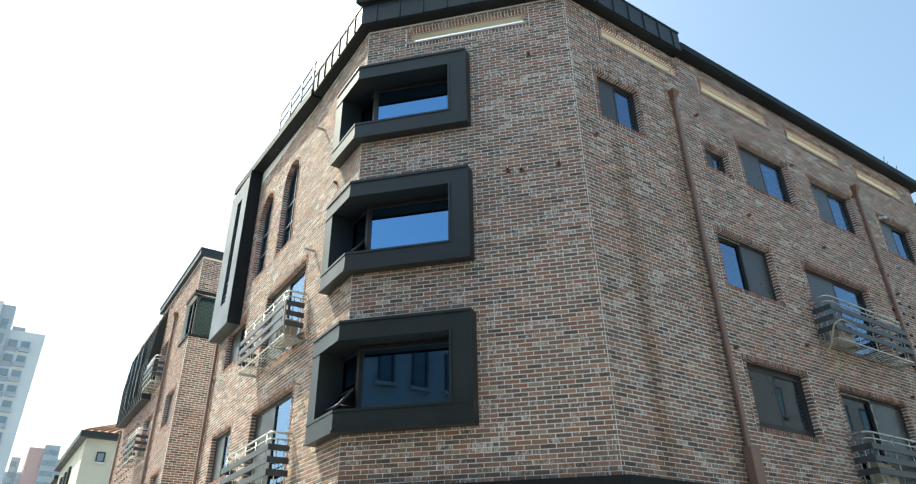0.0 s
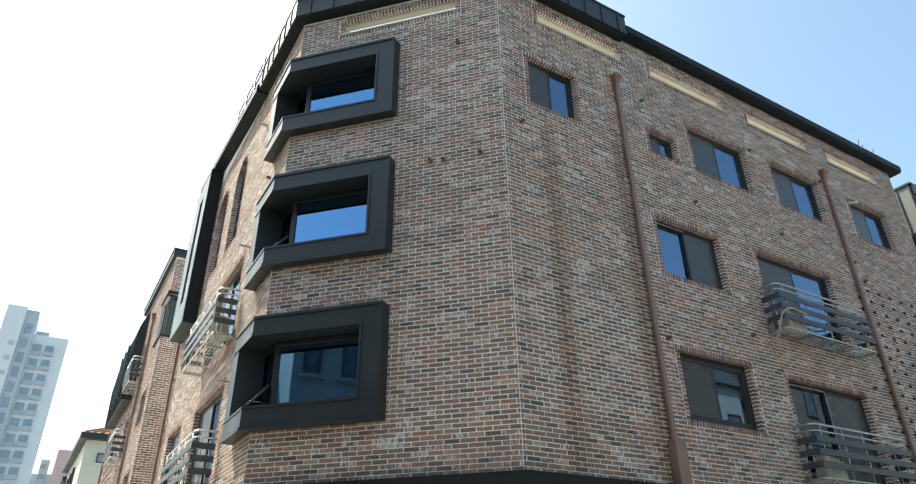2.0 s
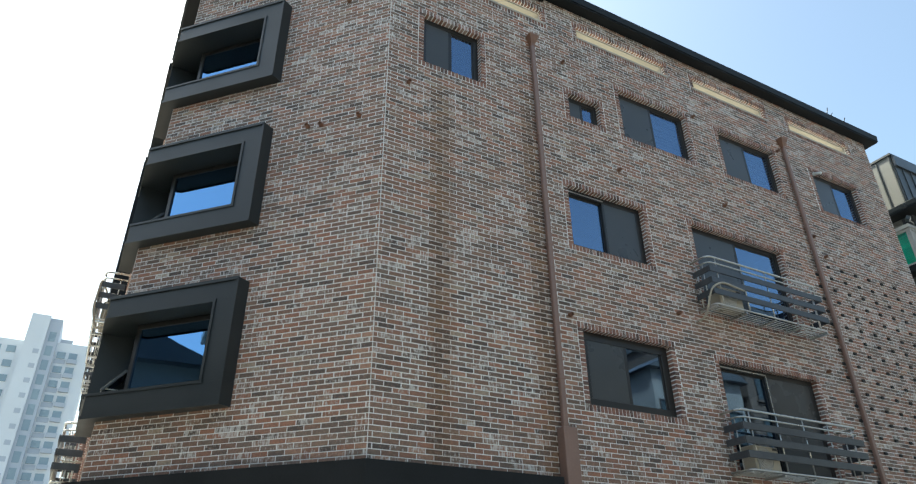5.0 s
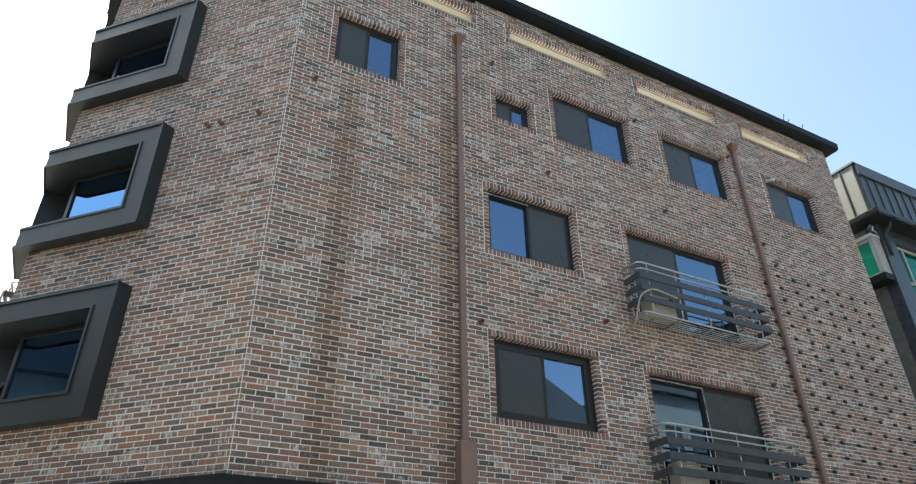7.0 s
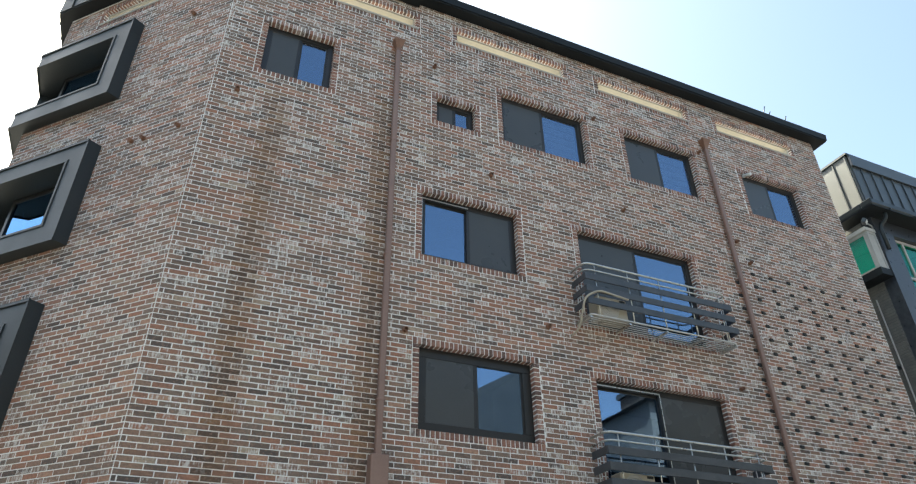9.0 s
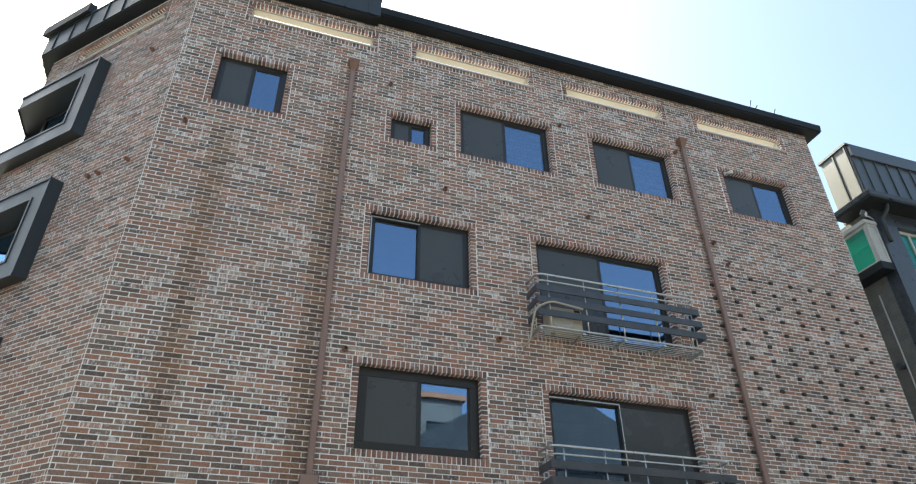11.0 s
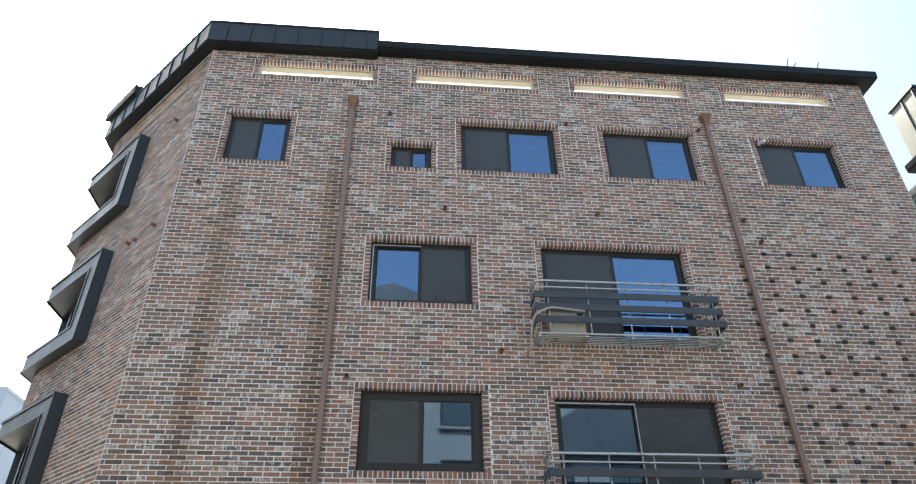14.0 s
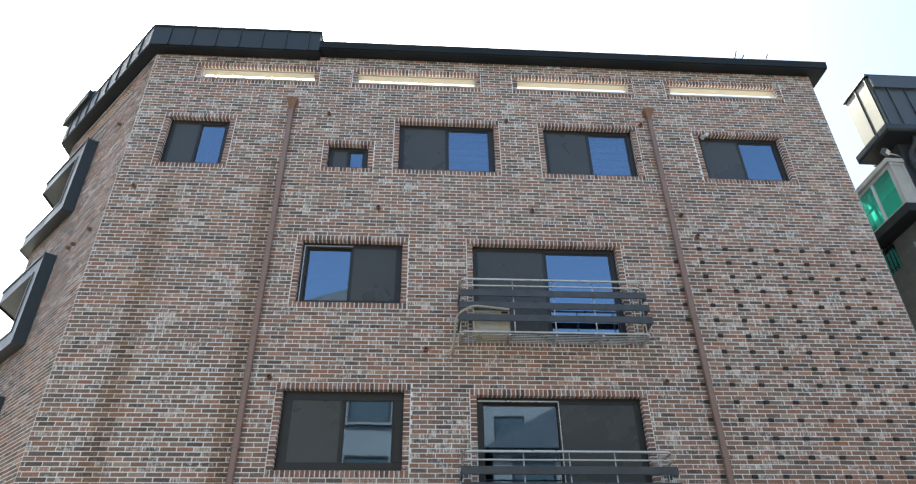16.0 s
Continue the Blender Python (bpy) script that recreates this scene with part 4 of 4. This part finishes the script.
# ---- ivory house with a tiled hip roof ----
ivory = tagged(empty("ivory_house", (3.95, 45.5, 0)), "ivory stucco house with a terracotta tiled roof", "house")
part("wall", prism([(0.0, 0.0), (7, -0.3), (7, 12), (-0.1, 12)], "z", 0, 10.9), M_IVORY, ivory)
part("eave_board", prism([(-0.4, -0.4), (7.2, -0.7), (7.2, 12.3), (-0.5, 12.3)], "z", 10.9, 11.25), M_METAL, ivory)
bm = bmesh.new()
base = [(-0.4, -0.4), (7.2, -0.7), (7.2, 12.3), (-0.5, 12.3)]
b0 = [bm.verts.new((x, y, 11.26)) for x, y in base]
apex = [bm.verts.new((3.4, 3.5, 13.1)), bm.verts.new((3.2, 8.4, 13.1))]
for q in ((b0[0], b0[1], apex[0]), (b0[1], b0[2], apex[1], apex[0]), (b0[2], b0[3], apex[1]), (b0[3], b0[0], apex[0], apex[1])):
    bm.faces.new(q)
part("roof", bm, M_TERRA, ivory)
for i in range(18):
    x = -0.2 + i * 0.41
    t = (x + 0.35) / 7.55
    part("tile_ridge", tube([(x, -0.42 - 0.3 * t, 11.29), (3.4 + (x - 3.4) * 0.08, 3.2, 13.0)], 0.05, 5), M_TERRA, ivory)
wob = part("window", frame_mesh(0.46, 0.56, 0.06, 0, 0.1), M_FRAME, ivory)
wob.matrix_basis = pose(0.72, -0.12, 9.62)
part("pane", box(0.05, 0.41, 0.03, 0.05, 0.05, 0.51), M_TOWERG, wob)
part("sill", box(-0.08, 0.54, -0.06, 0.06, -0.1, -0.01), M_WHITE, wob)
for k in range(3):
    wob = part("window", frame_mesh(0.7, 1.1, 0.07, 0, 0.1), M_FRAME, ivory)
    wob.matrix_basis = pose(-0.17, 5.0 + k * 2.2, 8.9, 0, 0, -90)
    part("pane", box(0.06, 0.64, 0.03, 0.05, 0.06, 1.04), M_TOWERG, wob)
part("balcony_rail", frame_mesh(2.2, 0.9, 0.05, 0, 0.05), M_FRAME, ivory).matrix_basis = pose(-0.6, 9.5, 7.9, 0, 0, -90)
row = tagged(empty("brick_house", (3.9, 58.2, 0)), "low brown brick house behind the ivory one", "house")
part("wall", box(-0.1, 8, 0, 10, 0, 10.4), M_BROWN, row)
part("roof", box(-0.3, 8.2, -0.2, 10.2, 10.4, 10.7), M_METAL, row)
for k in range(3):
    part("window", box(-0.13, -0.08, 1.2 + k * 2.6, 2.2 + k * 2.6, 8.4, 9.8), M_TOWERG, row)


# ---- tower blocks in the distance ----
def tower(name, at, blocks, label, material, floors, cols, wall_z, bare=False):
    ob = tagged(empty(name, at), label, "apartment tower", "towers")
    for x0, x1, y0, y1, h, mat in blocks:
        part("block", box(x0, x1, y0, y1, 0, h), mat, ob)
    pane = bpy.data.meshes.new("window")
    bm = box(-0.75, 0.75, -0.15, 0.15, -0.65, 0.65)
    bm.to_mesh(pane)
    bm.free()
    pane.materials.append(M_TOWERG)
    for x, y in cols:
        for k in range(floors):
            z = wall_z - k * 2.9
            part("window", pane, M_TOWERG, ob).matrix_basis = pose(x, y, z)
    return ob


tw = tower("apartment_tower", (-0.2, 150, -0.2), [(-4.6, 1.6, 0, 18, 51.2, M_TOWER), (-10.1, -6.8, -2.5, 10, 55.6, M_TOWER), (-6.79, -4.61, -1.6, 10, 55.4, M_TOWER2), (-24, -10.11, 0, 16, 50.6, M_TOWER)],
           "pale grey apartment tower with a taller stair core", M_TOWER, 11, ((-3.4, -0.05), (-1.3, -0.05), (-12.0, -0.05), (-14.5, -0.05)), 48.6)
for k in range(11):
    part("stair_window", box(-6.3, -5.1, -1.66, -1.5, 50.6 - k * 2.9, 52.6 - k * 2.9), M_TOWERG, tw)
    part("small_window", box(-8.2, -7.2, -2.56, -2.4, 47.6 - k * 2.9, 48.5 - k * 2.9), M_TOWER2, tw)
    part("balcony", box(-2.2, -0.4, -0.75, 0.0, 47.1 - k * 2.9, 47.9 - k * 2.9), M_TOWER2, tw)
    part("spandrel", box(-4.4, -2.4, -0.08, 0.0, 46.9 - k * 2.9, 47.8 - k * 2.9), M_TOWER2, tw)
part("roof_rail", box(-4.2, -2.0, 0.2, 0.3, 51.2, 52.0), M_TOWER2, tw)
tower("apartment_tower", (0, 230, 0), [(6.3, 10.0, 0, 15, 44.6, M_PINK), (10.01, 13.9, -0.5, 15, 45.6, M_TOWER2), (13.91, 17, 2, 15, 42.3, M_TOWER2)], "faded red and grey apartment tower", M_PINK, 4, ((11.0, -0.6), (12.8, -0.6)), 43.5)
tower("apartment_tower", (0, 235, 0), [(2.8, 5.1, 0, 12, 42.4, M_TOWER2), (-0.3, 2.79, 1, 12, 38.5, M_TOWER2), (5.11, 9, -3, 10, 38.0, M_TOWER2)], "blue-grey apartment tower far down the street", M_TOWER2, 3, ((3.6, -0.1),), 40.5)
tower("apartment_tower", (0, 220, 0), [(-1.2, 0.6, 0, 10, 35.8, M_OCHRE)], "ochre painted apartment tower far away", M_OCHRE, 2, ((-0.3, -0.1),), 34.0)

# ---- neighbour with granite front and metal-clad top floor ----
NX, NYF = 23.08, 7.15
neigh = tagged(empty("stone_house", (NX, NYF, -0.13)), "dark granite house with a zinc-clad top floor", "house")
part("front_wall", prism([(0.0, 0.0), (0.35, 0.0), (0.35, 0.3), (0.0, 0.3)], "z", 0, 11.37), M_GRANITE, neigh)
part("front_wall", box(0.351, 0.62, 0.004, 0.3, 0, 11.37), M_GRANITE, neigh)
part("front_wall", box(0.621, 2.1, 0.02, 0.3, 0, 9.3), M_GRANITE, neigh)
part("front_wall", box(0.621, 2.1, 0.02, 0.3, 10.98, 11.37), M_GRANITE, neigh)
part("front_wall", box(2.101, 9, 0.004, 0.3, 0, 11.37), M_GRANITE, neigh)
fr = part("window_frame", frame_mesh(1.46, 1.66, 0.08, 0, 0.08), M_CAST, neigh, "white window frame")
fr.matrix_basis = pose(0.63, 0.12, 9.31)
part("pane", box(0.07, 1.39, 0.03, 0.04, 0.07, 1.59), M_TEAL, fr)
part("mullion", box(0.07, 1.39, 0.0, 0.07, 0.5, 0.57), M_CAST, fr)
part("mullion", box(0.42, 0.49, 0.001, 0.069, 0.571, 1.59), M_CAST, fr)
part("room_lining", box(0.0, 1.46, 0.1, 0.16, 0.0, 1.66), M_ROOM, fr)
part("gutter", box(-0.45, 9, -0.42, -0.12, 11.42, 11.58, 0.02), M_METAL, neigh, "black metal gutter")
part("gutter", box(-0.45, -0.15, -0.119, 0.7, 11.42, 11.58, 0.02), M_METAL, neigh, "black metal gutter")
part("soffit", box(-0.43, 9, -0.4, 0.69, 11.371, 11.419), M_SOFFIT, neigh)
part("pipe_elbow", tube(bend([(0.2, -0.25, 11.42), (0.2, -0.25, 11.25), (0.1, -0.07, 11.05), (0.1, -0.07, 10.4)], 0.1), 0.05), M_METAL, neigh)
part("upper_wall", box(0.0, 9, 0.0, 0.82, 11.421, 13.36), M_ZINC, neigh)
part("roof_edge", prism([(-0.06, 13.361), (0.86, 13.361), (0.86, 13.42), (-0.06, 13.42)], "x", -0.05, 9), M_METAL, neigh)
part("front_cladding", box(0.06, 9, -0.03, -0.002, 11.421, 13.06), M_METAL2, neigh)
part("roof_fascia", box(0.03, 9, -0.09, -0.031, 13.0, 13.35), M_METAL2, neigh)
for i in range(16):
    part("seam", box(0.35 + i * 0.4, 0.375 + i * 0.4, -0.06, -0.03, 11.421, 12.999), M_METAL2, neigh)
part("seam", box(-0.03, -0.001, 0.40, 0.43, 11.421, 13.36), M_METAL, neigh)
part("seam", box(-0.03, -0.001, 0.02, 0.05, 11.421, 13.36), M_METAL, neigh)
for i in range(5):
    part("snow_stop", box(0.3 + i * 0.7, 0.34 + i * 0.7, 0.02, 0.06, 13.42, 13.48), M_METAL, neigh)
bay = part("side_bay", frame_mesh(1.3, 1.05, 0.07, 0, 0.07), M_CAST, neigh, "white framed bay with teal glass")
bay.matrix_basis = pose(-0.32, 1.4, 9.85, 0, 0, -90)
part("pane", box(0.06, 1.24, 0.03, 0.036, 0.06, 0.99), M_TEAL, bay).visible_shadow = False
part("beam", box(0.06, 1.24, 0.14, 0.18, 0.62, 0.68), M_WHITE, bay)
part("beam", box(0.30, 0.35, 0.14, 0.18, 0.06, 0.99), M_WHITE, bay)
part("mullion", box(0.62, 0.68, 0.0, 0.06, 0.06, 0.99), M_WHITE, bay)
side = part("bay_end", frame_mesh(0.32, 1.05, 0.06, 0, 0.05), M_CAST, neigh)
side.matrix_basis = pose(-0.32, 0.045, 9.85)
part("pane", box(0.05, 0.27, 0.02, 0.026, 0.05, 1.0), M_CAST, side)
part("bay_floor", box(-0.38, -0.001, 0.02, 1.46, 9.66, 9.845), M_SOFFIT, neigh)
part("bay_roof", box(-0.38, -0.001, 0.02, 1.46, 10.905, 11.0), M_CAST, neigh)
part("bay_back", box(-0.02, -0.001, 0.1, 1.4, 9.85, 10.9), M_WHITE, neigh)
NS = Side((NX, 16.0), (NX, NYF + 0.3))
brick_wall("wall_stone_house_side", NS, 0.5, 11.24, [(16.0 - 8.93, 16.0 - 8.33, 8.92, 9.55, False)], "grey brick side wall of the granite house", material=M_GREYBRICK, mortar=M_GREYMORTAR, thick=0.25)
swin = part("side_window", frame_mesh(0.6, 0.63, 0.05, 0, 0.06), M_FRAME, neigh)
swin.matrix_basis = pose(0.05, 1.78, 9.05, 0, 0, -90)
part("pane", box(0.04, 0.56, 0.03, 0.036, 0.04, 0.59), M_TEAL, swin)
part("room_lining", box(0.0, 0.6, 0.07, 0.12, 0.0, 0.63), M_ROOM, swin)
part("side_cable", tube([(-0.03, 0.62, 3), (-0.03, 0.62, 9.3)], 0.018, 6), M_CAST, neigh, "pale pipe on the side wall")
vent = part("side_vent", tube([(0.0, 0.72, 7.6), (-0.18, 0.72, 7.6)], 0.06, 10), M_METAL2, neigh)

# spikes of the lightning rods on the roof
for x, h in ((19.9, 0.55), (20.05, 0.3), (20.6, 0.4)):
    ob = part("lightning_rod", tube([(x, 6.83, 13.275), (x + 0.1, 6.81, 13.285 + 0.5 * h)], 0.013, 6), M_METAL)
    tagged(ob, "thin metal rod on the roof edge", "rod", "roof rods")

# ---- street and the houses across it ----
tagged(part("ground", box(-600, 600, -600, 900, -0.3, -0.02), M_ASPHALT), "grey asphalt street and ground", "ground", kind="structure")
tagged(part("pavement", prism([(3.0, 9.5), (6.8, 5.4), (30, 5.4), (30, 7.0), (7.4, 7.0), (4.4, 10.1), (4.4, 34), (3.0, 34)], "z", -0.019, 0.13), M_PAVER), "concrete paver pavement with a kerb", "pavement", kind="structure")


def street_house(at, rz, w, d, h, gable, floors, cols, wall, label, low=1.2, ww=1.1, wh=1.9):
    ob = tagged(empty("street_house", at, rz), label, "house", "houses across the street")
    part("wall", box(0, w, 0, d, 0, h), wall, ob)
    if gable:
        part("roof", prism([(-0.4, h + 0.001), (w + 0.4, h + 0.001), (w / 2, h + gable)], "y", -0.4, d + 0.4), M_METAL2, ob)
    else:
        part("roof", box(-0.2, w + 0.2, -0.2, d + 0.2, h + 0.001, h + 0.35), M_METAL2, ob)
    win = bpy.data.meshes.new("window")
    bm = frame_mesh(ww, wh, 0.08, 0, 0.12)
    bm.to_mesh(win)
    bm.free()
    win.materials.append(M_FRAME)
    pane = bpy.data.meshes.new("pane")
    bm = box(0.07, ww - 0.07, 0.05, 0.09, 0.07, wh - 0.07)
    bm.to_mesh(pane)
    bm.free()
    pane.materials.append(M_STREETPANE)
    for k in range(floors):
        for c in range(cols):
            x = w / cols * (c + 0.5) - ww / 2
            f = part("window", win, M_FRAME, ob)
            f.matrix_basis = pose(x + ww, d + 0.06, low + k * 2.9, 0, 0, 180)
            part("pane", pane, M_STREETPANE, f)
            part("sill", box(-0.1, ww + 0.1, -0.08, 0.1, -0.12, -0.01), wall, f)
    return ob


# present only as reflections; the dimness is put into the stucco colours
street_house((16.4, -22, 0), 0, 13.4, 11, 10.0, 4.0, 3, 4, M_STREETWALL, "broad white stucco house darkened for dim reflections, with a dark gabled roof", 2.4, 1.8, 1.5)
street_house((6.3, -21, 0), 0, 9.6, 10, 16.0, 1.9, 5, 3, M_STREETWALL, "tall white stucco house darkened for dim reflections, with a dark gabled roof", 2.4, 1.8, 1.5)
back_house = street_house((14.6, -34, 0), 0, 8.6, 11, 17.0, 0, 5, 3, M_STREETWALL, "white stucco house darkened for dim reflections, with a flat red tiled eave", 2.4, 1.8, 1.5)
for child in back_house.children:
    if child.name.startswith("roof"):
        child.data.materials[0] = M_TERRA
street_house((30.6, -22, 0), 0, 7.0, 11, 13.5, 2.0, 4, 4, M_STREETWALL, "white stucco house darkened for dim reflections, with a dark gabled roof")
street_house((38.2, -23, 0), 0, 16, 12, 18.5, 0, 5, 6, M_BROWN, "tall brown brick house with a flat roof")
street_house((-18.0, -6, 0), -40, 11, 10, 13.2, 0, 4, 4, M_DIMPALEWALL, "pale stucco corner house darkened for dim reflections, with tall windows", 2.0, 1.2, 1.9)
street_house((-12.0, 7.997, 0), -90, 15.17, 9, 11.5, 0, 3, 13, M_DIMPALEWALL, "pale stucco house darkened for dim reflections, with narrow windows on the side street", 1.95, 0.53, 1.25)
street_house((-13.0, 14.7, 0), -90, 6.4, 8, 8.2, 1.5, 2, 3, M_DIMPALEWALL, "low pale stucco house darkened for dim reflections, with a dark gabled roof", 1.4, 0.8, 1.2)


# ---- tall concrete house behind the side street ----
conc = tagged(empty("concrete_house", (-24.4, 60.0, 0)), "tall grey concrete panel house beyond the side street", "house")
part("wall", box(-15, 0, 0, 25, 0, 25.2), M_TOWER2, conc)
part("parapet", box(-15.1, 0.08, -0.08, 25.1, 25.201, 25.5), M_TOWER2, conc)
for i in range(9):
    for j in range(8):
        part("panel", box(0.001, 0.05, 0.06 + i * 2.75, 2.75 + i * 2.75, 0.06 + j * 3.1, 3.1 + j * 3.1), M_TOWER2, conc)
for j in range(5):
    for i in range(3):
        part("window", box(-3.4 - i * 4.6, -1.6 - i * 4.6, -0.05, 0.0, 10.0 + j * 3.1, 11.6 + j * 3.1), M_TOWERG, conc)


# ---- small camera in a window's upper corner ----
cctv = tagged(empty("security_camera", (18.80, 7.02, 11.14)), "small white security camera with a loose cable", "camera")
part("housing", tube([(0, 0.0, 0), (0.02, -0.14, -0.05)], 0.035, 10), M_WHITE, cctv)
part("mount", box(-0.03, 0.03, 0.0, 0.06, -0.03, 0.05, 0.005), M_WHITE, cctv)
part("cable", tube(bend([(0, 0.02, 0.04), (0.05, -0.02, 0.1), (0.14, -0.01, 0.05), (0.13, 0.0, -0.1), (0.02, 0.02, -0.2)], 0.04), 0.006, 5), M_SOFFIT, cctv, "thin dark cable")

# bars before the neighbour's small side window, its lamp and gutter brackets
for i in range(6):
    part("window_bar", tube([(-0.06, 1.21 + i * 0.11, 9.03), (-0.06, 1.21 + i * 0.11, 9.70)], 0.011, 5), M_SOFFIT, neigh)
part("window_bar", tube([(-0.06, 1.17, 9.1), (-0.06, 1.81, 9.1)], 0.011, 5), M_SOFFIT, neigh)
lamp = part("flood_lamp", box(-0.09, 0.09, -0.05, 0.05, -0.06, 0.06, 0.01), M_METAL2, neigh, "small grey flood lamp")
lamp.matrix_basis = pose(-0.36, -0.02, 11.12, 35, 0, 30)
part("lamp_lens", box(-0.07, 0.07, -0.056, -0.051, -0.045, 0.045), M_WHITE, lamp)
part("lamp_arm", tube(bend([(-0.36, 0.0, 11.12), (-0.15, -0.02, 11.05), (0.0, 0.05, 11.05)], 0.06), 0.016, 6), M_STEEL, neigh)
for i in range(6):
    part("gutter_bracket", box(0.2 + i * 0.9, 0.23 + i * 0.9, -0.44, -0.1, 11.39, 11.42), M_METAL, neigh)
# charcoal bricks on the next house
wall_far = bpy.data.objects["wall_side_far"]
for r in range(9):
    for i in range(7):
        b = part("header_brick", HEADER_DARK, M_DARKBRICK, wall_far)
        b.matrix_basis = pose(NY - 32.6 + i * 0.4875, 0.005, 8.40 - 4 * COURSE * r)
